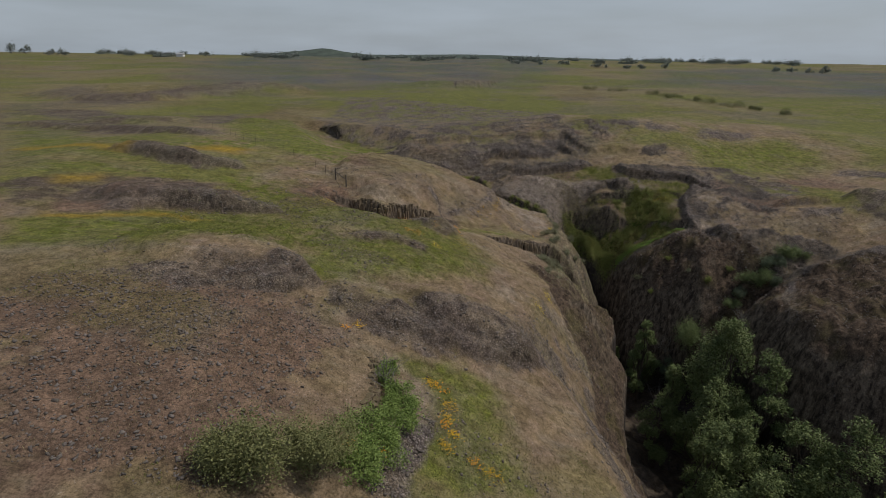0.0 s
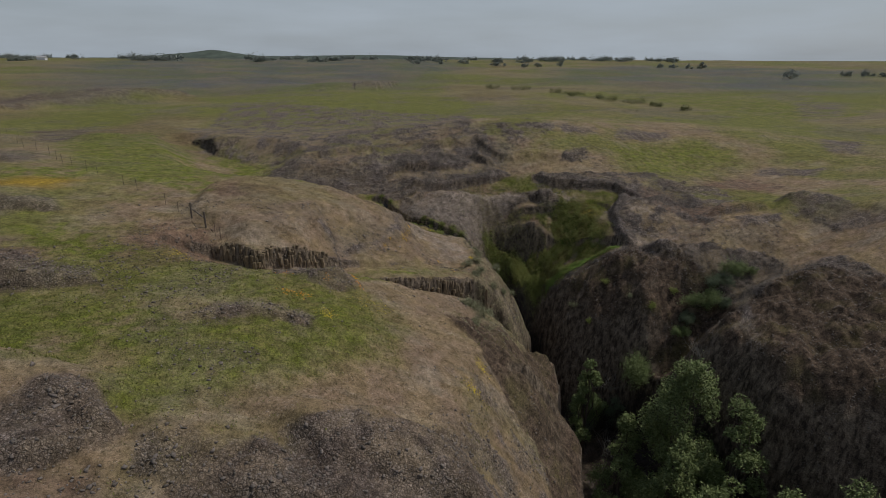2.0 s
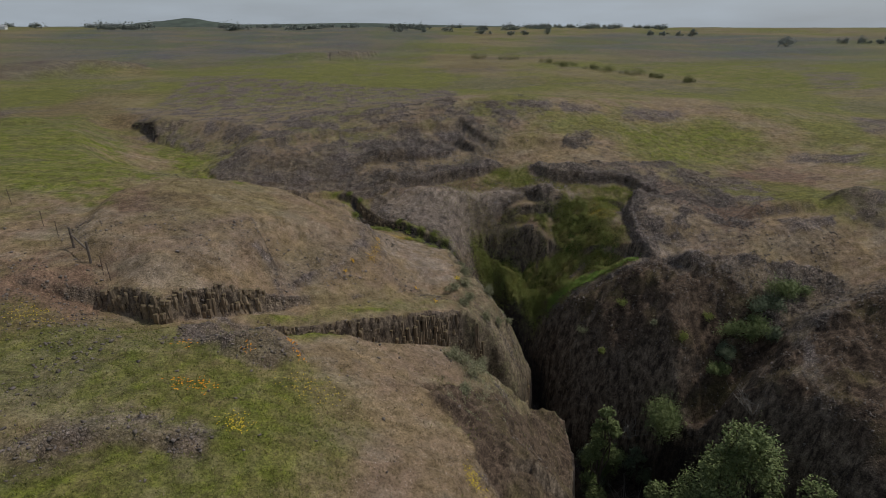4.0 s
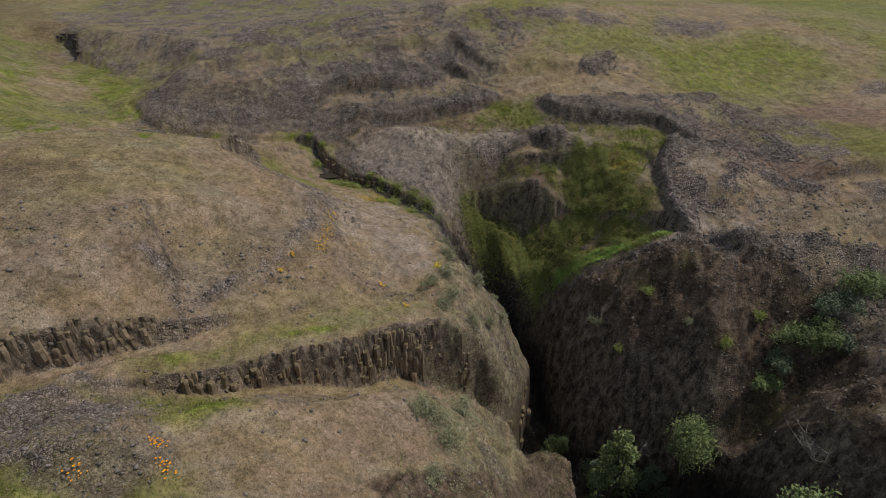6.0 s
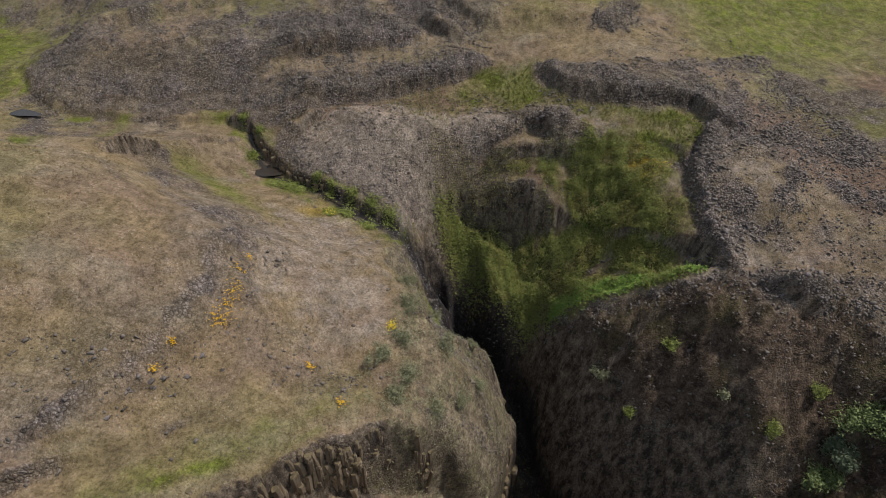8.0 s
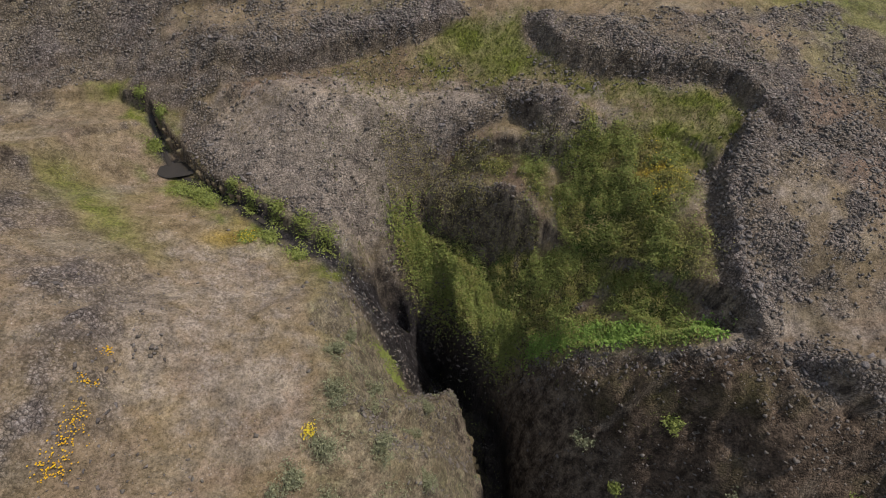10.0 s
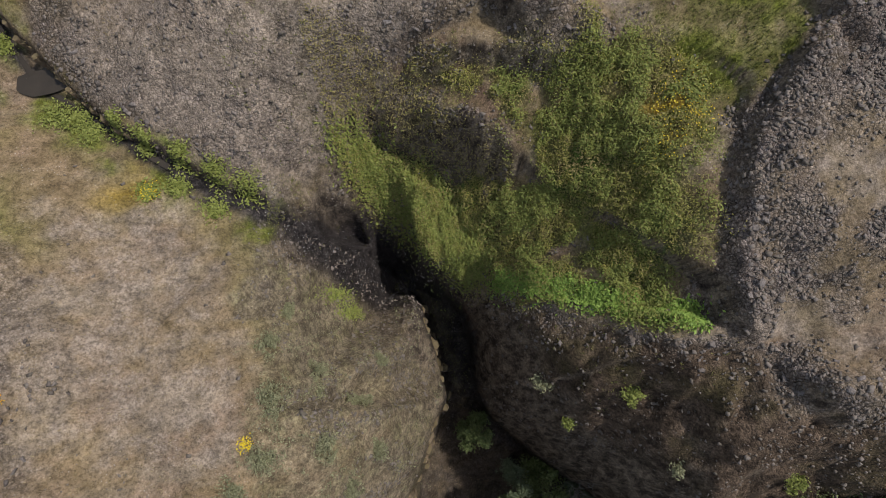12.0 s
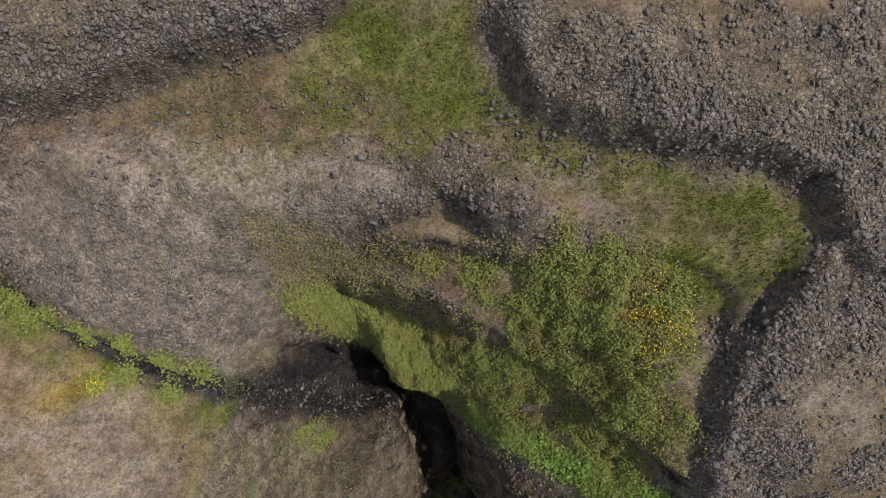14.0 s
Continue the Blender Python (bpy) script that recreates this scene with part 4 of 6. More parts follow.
def covers_at(x, y):
    """How much of each ground cover lies at a place."""
    wx = x + 0.9 * layers(x, y, 4.0, 4, 80, 0.6)
    wy = y + 0.9 * layers(x, y, 4.0, 4, 90, 0.6)
    out = {k: np.zeros(np.shape(x)) for k in ("grass", "rock", "soil", "lupine", "gold", "moss", "wet_and_shade", "basalt", "pale", "scrub", "turf", "bare")}
    ragged = 0.5 * layers(x, y, 0.9, 3, 140, 0.7) + 0.25 * layers(x, y, 5.0, 2, 150)
    gaps = smooth(-0.35, 0.35, layers(x, y, 4.0, 4, 190, 0.65))
    lawn = np.zeros(np.shape(x))
    hump = patch(x + 0.3 * (wx - x), y + 0.3 * (wy - y), ((18.9, 77.0), (20.6, 77.0), (22.6, 76.4), (24.6, 75.2), (26.0, 73.9), (25.6, 72.9), (24.2, 73.2), (22.6, 74.0), (20.6, 75.2), (19.4, 75.7)), 0.5) if np.any((x > 18) & (x < 27) & (y > 72) & (y < 78)) else lawn
    leafy = smooth(-0.25, 0.25, layers(x, y, 1.7, 3, 240) + 0.04 * (x - 22) + 0.5 * (1 - smooth(1.8, 3.0, along(x, y, TONGUE)[0])))
    for kind, soft, ring in COVERS:
        points = np.asarray(ring)
        reach = 4 * soft + 3
        near = (x > points[:, 0].min() - reach) & (x < points[:, 0].max() + reach) & (y > points[:, 1].min() - reach) & (y < points[:, 1].max() + reach)
        if not near.any():
            continue
        k = 0.25 if soft < 0.5 else 1.0
        amount = patch(x[near] + k * (wx - x)[near], y[near] + k * (wy - y)[near], ring, soft * 1.6)
        if kind == "moss":
            amount = amount * leafy[near] * (1 - 0.9 * hump[near])
        if kind == "grass":
            amount = np.clip(amount * (0.8 + 0.5 * ragged[near]), 0, 1)
        if kind == "dust":
            kind, amount = "pale", 0.6 * amount
        if kind == "dark":
            out["basalt"][near] = np.maximum(out["basalt"][near], (0.12 + 0.38 * gaps[near]) * smooth(0.3, 0.7, amount + 0.3 * ragged[near] * np.minimum(1, 4 * amount)))
            kind, amount = "rock", 0.8 * amount
        if kind in ("rock", "soil", "basalt", "pale", "scrub"):
            amount = smooth(0.25, 0.75, amount + 0.55 * ragged[near] * np.minimum(1, 4 * amount * (1.06 - amount)))
        if kind == "rock":
            amount = amount * (1 - (0.35 if soft < 1 else 0.75) * (1 - gaps[near]))
        out[kind][near] = np.maximum(out[kind][near], amount)
    rx, ry = x + 0.28 * (wx - x), y + 0.28 * (wy - y)
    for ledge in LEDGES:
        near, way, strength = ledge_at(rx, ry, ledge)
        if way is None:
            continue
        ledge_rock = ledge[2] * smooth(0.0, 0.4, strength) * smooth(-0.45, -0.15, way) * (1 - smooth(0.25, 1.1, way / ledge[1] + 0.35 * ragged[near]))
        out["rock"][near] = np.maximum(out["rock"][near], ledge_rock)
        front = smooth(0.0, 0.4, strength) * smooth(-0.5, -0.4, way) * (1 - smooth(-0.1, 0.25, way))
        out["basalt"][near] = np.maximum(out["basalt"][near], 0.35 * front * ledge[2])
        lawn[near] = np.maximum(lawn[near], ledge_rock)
    bed, _, _ = along(x, y, np.asarray(STREAM)[10:, :2])
    out["wet_and_shade"] = np.maximum(out["wet_and_shade"], 1 - smooth(0.12, 0.4, (bed + 0.3 * ragged) / (1 + 0.9 * smooth(9.5, 13, x))))
    # Inside the brink the near-black layer paints the gorge's deep shade.
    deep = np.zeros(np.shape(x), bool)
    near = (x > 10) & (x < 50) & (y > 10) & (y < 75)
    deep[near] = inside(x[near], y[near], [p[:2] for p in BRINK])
    out["wet_and_shade"] = np.maximum(out["wet_and_shade"], np.where(deep, 0.75 + 0.25 * ragged, 0))
    bank = (1 - smooth(0.9, 1.9, bed + 0.8 * ragged)) * smooth(-0.25, 0.25, layers(x, y, 2.6, 3, 260))
    turf = np.clip(np.maximum(out.pop("turf"), 0.9 * bank) * (0.75 + 0.7 * layers(x, y, 1.6, 4, 265, 0.7)), 0, 1)
    turf = turf * (1 - 0.85 * lawn)
    out["grass"] = out["grass"] * (1 - 0.7 * lawn)
    out["rock"] = out["rock"] * (1 - turf)
    out["grass"] = np.maximum(out["grass"], turf)
    out["rock"] = out["rock"] * (1 - 0.8 * out.pop("bare") * smooth(-0.3, 0.3, layers(x, y, 2.2, 3, 290, 0.6)))
    broad = layers(x, y, 14.0, 4, 100, 0.6)
    far = smooth(55, 110, np.hypot(x - 15, y - 45))
    meadow = np.maximum(smooth(-8, -16, x) * smooth(30, 42, y), np.maximum(smooth(84, 92, y), smooth(38, 46, x) * smooth(56, 64, y)))
    out["grass"] = np.maximum(out["grass"], (0.25 * smooth(0.1, 0.55, broad) + 0.5 * meadow * smooth(-0.45, 0.25, broad + 0.4 * ragged)) * (1 - far) + far * (0.36 + 0.48 * smooth(-0.35, 0.3, layers(x, y * 0.5, 60.0, 4, 101, 0.6))))
    out["rock"] = np.maximum(out["rock"], 0.25 * smooth(0.30, 0.6, layers(x, y, 9.0, 4, 110, 0.6)))
    out["rock"] = np.maximum(out["rock"], 0.45 * far * smooth(0.22, 0.4, layers(x * 0.6, y, 22.0, 4, 111, 0.6)))
    out["soil"] = np.maximum(out["soil"], 0.8 * far * smooth(0.1, 0.4, layers(x * 0.5, y, 45.0, 4, 112, 0.6)))
    return out


def axis(low, high, step, end_low, end_high, grow):
    mid = list(np.arange(low, high, step))
    s = step
    while mid[-1] < end_high:
        s *= grow
        mid.append(mid[-1] + s)
    s, first = step, [mid[0]]
    while first[-1] > end_low:
        s *= grow
        first.append(first[-1] - s)
    return np.array(first[:0:-1] + mid)


def stony(x, y, rock, basalt=0.0):
    """The grain of the ground: packed lumps where rock shows, tussocks elsewhere."""
    near = 1 - smooth(60, 140, np.hypot(x - 15, y - 55))
    crag = 0.16 * np.abs(layers(x, y, 3.0, 3, 200)) + 0.2 * np.abs(layers(x, y, 1.2, 2, 210)) - 0.12
    ledge = np.abs(layers(x, y, 4.2, 4, 205))
    across, down = 0.86 * x - 0.51 * y, 0.51 * x + 0.86 * y
    ribs = 1 - np.abs(layers(across, down / 4.5, 1.5, 3, 215))
    crag = crag + basalt * (0.9 * ledge + 0.3 * ribs - 0.5)
    lumps = crag + 0.08 * cobbles(x, y, 0.8, 5) + 0.1 * cobbles(x, y, 0.5, 8) + 0.1 * layers(x, y, 1.8, 3, 120)
    turf = 0.06 * layers(x, y, 0.7, 2, 130) + 0.06 * layers(x, y, 2.2, 2, 135)
    return (lumps * rock + turf * (1 - rock)) * (0.15 + 0.85 * near)


def build_ground():
    xs = axis(-18, 48, 0.16, -3500, 3500, 1.045)
    ys = axis(15, 92, 0.16, -400, 4500, 1.03)
    x, y = (a.ravel() for a in np.meshgrid(xs, ys))
    z = ground(x, y)
    nx, ny = len(xs), len(ys)
    gy, gx = np.gradient(z.reshape(ny, nx), ys, xs)
    slope = np.hypot(gx, gy).ravel()
    kinds = covers_at(x, y)
    cliff = smooth(1.4, 2.6, slope)
    kinds["moss"] = kinds["moss"] * (1 - smooth(2.0, 3.2, slope))
    kinds["grass"] = kinds["grass"] * (1 - smooth(1.6, 2.8, slope))
    # Steep rock by the falls: wet with spray, and blackened for the cleft's shade.
    kinds["wet_and_shade"] = np.maximum(kinds["wet_and_shade"], 0.8 * smooth(2.0, 3.2, slope) * (1 - smooth(2.0, 5.0, np.hypot(x - 20, y - 71.5))))
    crumble = smooth(0.75, 1.3, slope) * smooth(-0.15, 0.2, layers(x, y, 2.6, 4, 270, 0.65))
    kinds["rock"] = np.maximum(kinds["rock"], 0.9 * crumble * (1 - kinds["moss"]) * (1 - kinds["grass"]))
    rough = np.clip(kinds["rock"] + 0.35 * kinds["scrub"] + 0.5 * smooth(1.2, 2.2, slope), 0, 1)
    z = z + stony(x, y, np.maximum(rough, kinds["basalt"]), kinds["basalt"])
    growth = np.maximum(kinds["moss"], 0.5 * kinds["scrub"])
    z = z + growth * (0.34 * cobbles(x, y, 0.95, 17) + 0.2 * cobbles(x, y, 0.5, 19) - 0.2)
    steep = (slope > 0.8) & (x > 8) & (x < 50) & (y > 16) & (y < 69.5)
    ring = np.array([p[:2] for p in BRINK])
    ring = np.column_stack([ring, np.concatenate([[0], np.cumsum(np.hypot(*np.diff(ring, axis=0).T))])])
    d, _, v = along(x[steep], y[steep], ring)
    s = v[..., 0] + 0.5 * layers(x[steep], y[steep], 3.0, 2, 280)
    rib = 0.5 - np.abs(grain(s, d / 3, 1.7, 281)) - 0.4 * np.abs(grain(s, d / 3, 0.8, 282)) + 0.6 * layers(s, d / 1.5, 3.4, 2, 283)
    z[steep] += smooth(0.8, 1.9, slope[steep]) * np.clip(slope[steep], 0, 3.5) * 0.13 * rib * (1 - 0.7 * kinds["moss"][steep])
    mesh = bpy.data.meshes.new("ground")
    mesh.vertices.add(len(x))
    mesh.vertices.foreach_set("co", np.stack([x, y, z], 1).ravel())
    i = np.arange((nx - 1) * (ny - 1))
    a = i // (nx - 1) * nx + i % (nx - 1)
    quads = np.stack([a, a + 1, a + 1 + nx, a + nx], 1)
    mesh.loops.add(quads.size)
    mesh.loops.foreach_set("vertex_index", quads.ravel())
    mesh.polygons.add(len(quads))
    mesh.polygons.foreach_set("loop_start", np.arange(len(quads)) * 4)
    mesh.polygons.foreach_set("loop_total", np.full(len(quads), 4))
    kinds["cliff"] = cliff
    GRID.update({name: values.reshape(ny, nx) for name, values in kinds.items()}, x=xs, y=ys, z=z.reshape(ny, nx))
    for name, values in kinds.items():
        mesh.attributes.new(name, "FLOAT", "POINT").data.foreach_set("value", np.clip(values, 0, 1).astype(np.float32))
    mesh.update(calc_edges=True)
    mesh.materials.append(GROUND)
    ob = new("ground", mesh)
    return tagged(ob, "rolling lava plateau of dry grass, green turf and grey rubble split by a gorge", "ground", kind="structure")


class Spots:
    """Places on the built ground: its covers by name, and its height as "z"."""

    def __init__(self, x, y):
        x, y = np.atleast_1d(np.asarray(x, float)), np.atleast_1d(np.asarray(y, float))
        self.i, self.j = (np.clip(np.searchsorted(a, v) - 1, 0, len(a) - 2) for a, v in ((GRID["x"], x), (GRID["y"], y)))
        self.u = np.clip((x - GRID["x"][self.i]) / (GRID["x"][self.i + 1] - GRID["x"][self.i]), 0, 1)
        self.v = np.clip((y - GRID["y"][self.j]) / (GRID["y"][self.j + 1] - GRID["y"][self.j]), 0, 1)

    def __getitem__(self, name):
        a = GRID[name]
        low = a[self.j, self.i] * (1 - self.u) + a[self.j, self.i + 1] * self.u
        high = a[self.j + 1, self.i] * (1 - self.u) + a[self.j + 1, self.i + 1] * self.u
        return low * (1 - self.v) + high * self.v


GRID = {}
build_ground()


def surface(x, y):
    """The height of the built ground at many places."""
    return Spots(x, y)["z"]


def height(x, y):
    return float(surface(x, y)[0])


# ---- helpers for things ----
def flat_mesh(name, verts, faces, material):
    """A mesh from arrays of corners and of faces that all have the same number of corners."""
    verts, faces = np.asarray(verts, float), np.asarray(faces, int)
    mesh = bpy.data.meshes.new(name)
    mesh.vertices.add(len(verts))
    mesh.vertices.foreach_set("co", verts.ravel())
    k = faces.shape[1]
    mesh.loops.add(faces.size)
    mesh.loops.foreach_set("vertex_index", faces.ravel())
    mesh.polygons.add(len(faces))
    mesh.polygons.foreach_set("loop_start", np.arange(len(faces)) * k)
    mesh.polygons.foreach_set("loop_total", np.full(len(faces), k))
    mesh.update(calc_edges=True)
    mesh.materials.append(material)
    return mesh


def child(name, mesh, parent, label="", m=None):
    ob = new(name, mesh)
    ob.parent = parent
    if m is not None:
        ob.matrix_basis = m
    return tagged(ob, label)


def part(name, bm, material, parent, label=""):
    mesh = bpy.data.meshes.new(name)
    bm.to_mesh(mesh)
    bm.free()
    mesh.materials.append(material)
    return child(name, mesh, parent, label)


def tube(bm, points, thick, thin, sides=6):
    """A tapered limb through the points."""
    points = [Vector(p) for p in points]
    rings = []
    for i, p in enumerate(points):
        ahead = (points[min(i + 1, len(points) - 1)] - points[max(i - 1, 0)]).normalized()
        across = ahead.orthogonal().normalized()
        other = ahead.cross(across)
        r = thick + (thin - thick) * i / (len(points) - 1)
        rings.append([bm.verts.new(p + r * (math.cos(6.2832 * k / sides) * across + math.sin(6.2832 * k / sides) * other)) for k in range(sides)])
    for a, b in zip(rings, rings[1:]):
        for k in range(sides):
            bm.faces.new((a[k], a[(k + 1) % sides], b[(k + 1) % sides], b[k]))
    bm.faces.new(rings[-1])
    bm.faces.new(rings[0][::-1])


def bent(rng, start, end, count=5, sway=0.12):
    start, end = np.array(start, float), np.array(end, float)
    size = np.linalg.norm(end - start)
    out = []
    for i in range(count):
        f = i / (count - 1)
        out.append(start + (end - start) * f + rng.normal(0, sway * size * 0.3, 3) * math.sin(3.1416 * f))
    return out


def leaves(rng, lobes, count, leaf, clumps=9, spread=0.3):
    """Small folded leaves in clumps on the outside of some lobes: rows of x, y, z, radius, tallness."""
    lobes = np.asarray(lobes, float)
    weight = lobes[:, 3] ** 2
    pick = rng.choice(len(lobes), len(lobes) * clumps, p=weight / weight.sum())
    way = rng.normal(0, 1, (len(pick), 3))
    way[:, 2] = np.where(way[:, 2] < -0.4, -0.4 * way[:, 2], way[:, 2])
    way /= np.linalg.norm(way, axis=1)[:, None]
    far = (0.3 + 0.85 * rng.random(len(pick)) ** 0.7)[:, None]
    centre = lobes[pick, :3] + way * far * lobes[pick, 3:4] * np.stack([np.ones(len(pick)), np.ones(len(pick)), lobes[pick, 4]], 1)
    own = rng.integers(0, len(pick), count)
    off = rng.normal(0, 1, (count, 3)) * [1, 1, 1.5] * spread * lobes[pick[own], 3:4] * (0.5 + rng.random(len(pick)))[own, None]
    p = centre[own] + off
    a = rng.normal(0, 1, (count, 3))
    a[:, 2] *= 0.5
    a /= np.linalg.norm(a, axis=1)[:, None]
    b = np.cross(a, rng.normal(0, 1, (count, 3)) + [0, 0, 0.8])
    b /= np.linalg.norm(b, axis=1)[:, None] + 1e-9
    s = leaf * (0.6 + 0.8 * rng.random(count))[:, None]
    verts = np.stack([p - a * s, p + b * s * 0.42, p + a * s, p - b * s * 0.42], 1).reshape(-1, 3)
    return verts, np.arange(count * 4).reshape(-1, 4)


def tree(name, x, y, base, lobes, count, leaf, foliage, label, category, seed, trunk=0.16, clumps=12, spread=0.3, group=""):
    """A tree or bush: a tapered trunk with a limb to each lobe of its crown, and a crown of separate leaves."""
    rng = np.random.default_rng(seed)
    top = tagged(new(name), label, category, group)
    top.location = (x, y, base)
    lobes = np.asarray(lobes, float)
    bm = bmesh.new()
    head = lobes[:, 2].max()
    stem = bent(rng, (0, 0, -0.4), (lobes[:, 0].mean(), lobes[:, 1].mean(), head * 0.92), 7, 0.06)
    tube(bm, stem, trunk, trunk * 0.25)
    for lx, ly, lz, r, tall in lobes:
        k = int(np.clip(lz / max(head, 0.1) * 0.55 * 6, 0, 5))
        tube(bm, bent(rng, stem[k], (lx, ly, lz + 0.3 * r), 5, 0.15), trunk * 0.42, trunk * 0.1, 5)
        for _ in range(3):
            w = rng.normal(0, 0.6, 3)
            tube(bm, bent(rng, (lx, ly, lz), (lx + r * w[0], ly + r * w[1], lz + r * (0.4 + 0.5 * abs(w[2])) * tall), 4, 0.2), trunk * 0.14, trunk * 0.04, 4)
    part("trunk", bm, BARK, top)
    verts, faces = leaves(rng, lobes, count, leaf, clumps, spread)
    child("crown", flat_mesh("crown", verts, faces, foliage), top)
    return top


def spire(rng, height, radius, count, low=0.25, lean=(0, 0)):
    """Lobes of an upright, uneven crown."""
    out = []
    for i in range(count):
        f = low + (1 - low) * (i + 0.5) / count
        w = rng.random() * 6.28
        wide = radius * (0.75 * math.sin(3.1416 * min(0.93, 0.25 + 0.75 * f)) + 0.1)
        r = radius * rng.uniform(0.3, 0.55) * (1.15 - 0.5 * f)
        out.append((math.cos(w) * wide + lean[0] * f, math.sin(w) * wide + lean[1] * f, height * f - r * 0.6, r, rng.uniform(1.0, 1.6)))
    return out


# ---- trees of the gorge ----
WILLOWS = ((24.2, 55.4, -8.0, 1.5, 14, 7000), (28.3, 46.2, -3.2, 3.3, 30, 22000), (30.6, 42.6, -5.2, 2.2, 12, 7000), (23.6, 38.0, -9.2, 2.4, 14, 8000),
           (27.0, 38.5, -8.6, 2.6, 14, 9000), (30.2, 35.9, -7.4, 2.6, 14, 9000), (33.2, 34.0, -6.0, 2.8, 14, 9000), (25.2, 33.0, -9.5, 2.6, 12, 7000),
           (24.6, 49.5, -10.5, 2.0, 12, 7000), (25.6, 43.0, -8.0, 2.2, 14, 8000), (22.5, 45.5, -12.0, 1.6, 8, 4000))
for k, (x, y, crest, wide, n, many) in enumerate(WILLOWS):
    rng = np.random.default_rng(200 + k)
    base = height(x, y)
    tree("willow_tree", x, y, base, spire(rng, crest - base, wide, n), int(many * 1.6), 0.105, LEAF_WILLOW,
         "leafy green willow tree rooted on the gorge floor" if wide < 3 else "broad tall willow with many leafy limbs in the gorge", "tree", 300 + k, 0.2, 80, 0.13, "willows in the gorge")
base = height(28.6, 54.7)
tree("round_tree", 28.6, 54.7, base, [(0, 0, -8.9 - base - 0.6, 1.15, 1.1), (0.3, 0.2, -9.9 - base, 0.9, 1.0), (-0.3, -0.1, -10.2 - base, 0.9, 1.1)], 9000, 0.07, LEAF_WILLOW,
     "small round-headed green tree beside the gorge wall", "tree", 41, 0.12, 30, 0.25)
for k, (x, y, crest, wide) in enumerate(((22.3, 60.2, -14.4, 1.1), (23.9, 57.0, -13.2, 1.2), (25.8, 56.4, -13.0, 1.3), (27.6, 55.6, -13.4, 1.0))):
    base = height(x, y)
    rng = np.random.default_rng(400 + k)
    tree("sapling", x, y, base, spire(rng, crest - base, wide, 8), 4500, 0.08, LEAF_OAK if k % 2 else LEAF_WILLOW, "slender grey-green sapling in the dark bottom of the gorge", "tree", 430 + k, 0.08, 14, 0.33, "saplings of the gorge")


def snag(x, y, base, tall, seed, label):
    """A leafless grey shrub of bare twigs."""
    rng = np.random.default_rng(seed)
    top = tagged(new("dead_shrub"), label, "dead shrub")
    top.location = (x, y, base)
    bm = bmesh.new()
    for _ in range(9):
        w = rng.normal(0, 0.4, 2)
        end = np.array([w[0] * tall, w[1] * tall, tall * rng.uniform(0.6, 1.0)])
        limb = bent(rng, (0, 0, -0.2), end, 5, 0.25)
        tube(bm, limb, 0.035, 0.012, 4)
        for q in limb[2:]:
            for _ in range(2):
                v = rng.normal(0, 0.22 * tall, 3)
                tube(bm, [q, q + v * 0.5, q + v + [0, 0, 0.1]], 0.014, 0.006, 3)
    part("stem", bm, PALE_WOOD, top)
    return top


snag(25.9, 53.6, height(25.9, 53.6), 3.2, 51, "bare grey dead shrub between the gorge trees")
snag(27.3, 56.8, -13.0, 2.2, 52, "bare bleached twigs of a dead shrub over the gorge")
snag(32.0, 50.0, height(32.6, 50.0), 1.8, 53, "leafless pale shrub on the brink of a rock dome")


# ---- bushes ----
def bush(name, x, y, wide, tall, many, leaf, foliage, label, seed, group="", category="bush"):
    rng = np.random.default_rng(seed)
    lobes = [(rng.normal(0, 0.45) * wide, rng.normal(0, 0.45) * wide, tall * rng.uniform(0.3, 0.75), wide * rng.uniform(0.35, 0.6), tall / wide * rng.uniform(0.6, 1.0)) for _ in range(6)]
    return tree(name, x, y, height(x, y), lobes, many, leaf, foliage, label, category, seed, 0.04, 14, 0.3, group)


for k, (x, y, w) in enumerate(((34.4, 56.2, 0.7), (35.6, 56.6, 1.0), (36.9, 56.5, 1.1), (38.1, 57.0, 1.0), (39.4, 57.2, 1.2), (41.0, 57.6, 0.8), (37.6, 55.4, 0.8), (33.4, 55.6, 0.7))):
    bush("ravine_bush", x, y, w, w * 1.1, 3200, 0.07, LEAF_OAK if k % 3 == 0 else LEAF_WILLOW, "dense green bush growing in the rocky ravine", 500 + k, "bushes of the ravine")
for k, (x, y, w) in enumerate(((31.2, 57.5, 0.45), (25.6, 63.5, 0.5), (28.6, 62.7, 0.45), (26.4, 61.5, 0.4), (29.8, 59.5, 0.35), (33.8, 58.4, 0.4))):
    bush("cliff_shrub", x, y, w, w * 0.9, 800, 0.06, (LEAF_FRESH, LEAF_SAGE, LEAF_FRESH)[k % 3], "small pale green shrub clinging to the dark rock face", 530 + k, "shrubs on the rock face")
SAGE = ((12.8, 62.4, 0.55), (14.0, 61.4, 0.6), (14.8, 67.2, 0.5), (14.7, 65.4, 0.6), (14.2, 63.3, 0.7), (16.0, 63.3, 0.5), (17.0, 64.4, 0.4), (15.1, 60.4, 0.6),
        (11.1, 51.6, 0.75), (11.6, 50.6, 0.7), (10.6, 52.4, 0.6), (10.6, 48.7, 0.5), (12.6, 53.2, 0.5), (16.4, 61.2, 0.5), (17.6, 62.5, 0.4), (13.3, 60.4, 0.5), (15.2, 68.6, 0.35), (18.2, 66.1, 0.35), (15.9, 65.9, 0.4))
for k, (x, y, w) in enumerate(SAGE):
    bush("sagebrush", x, y, w, w * 0.7, 1300, 0.045, LEAF_SAGE, "low silvery grey-green sagebrush on the gorge shoulder", 560 + k, "sagebrush on the shoulder")
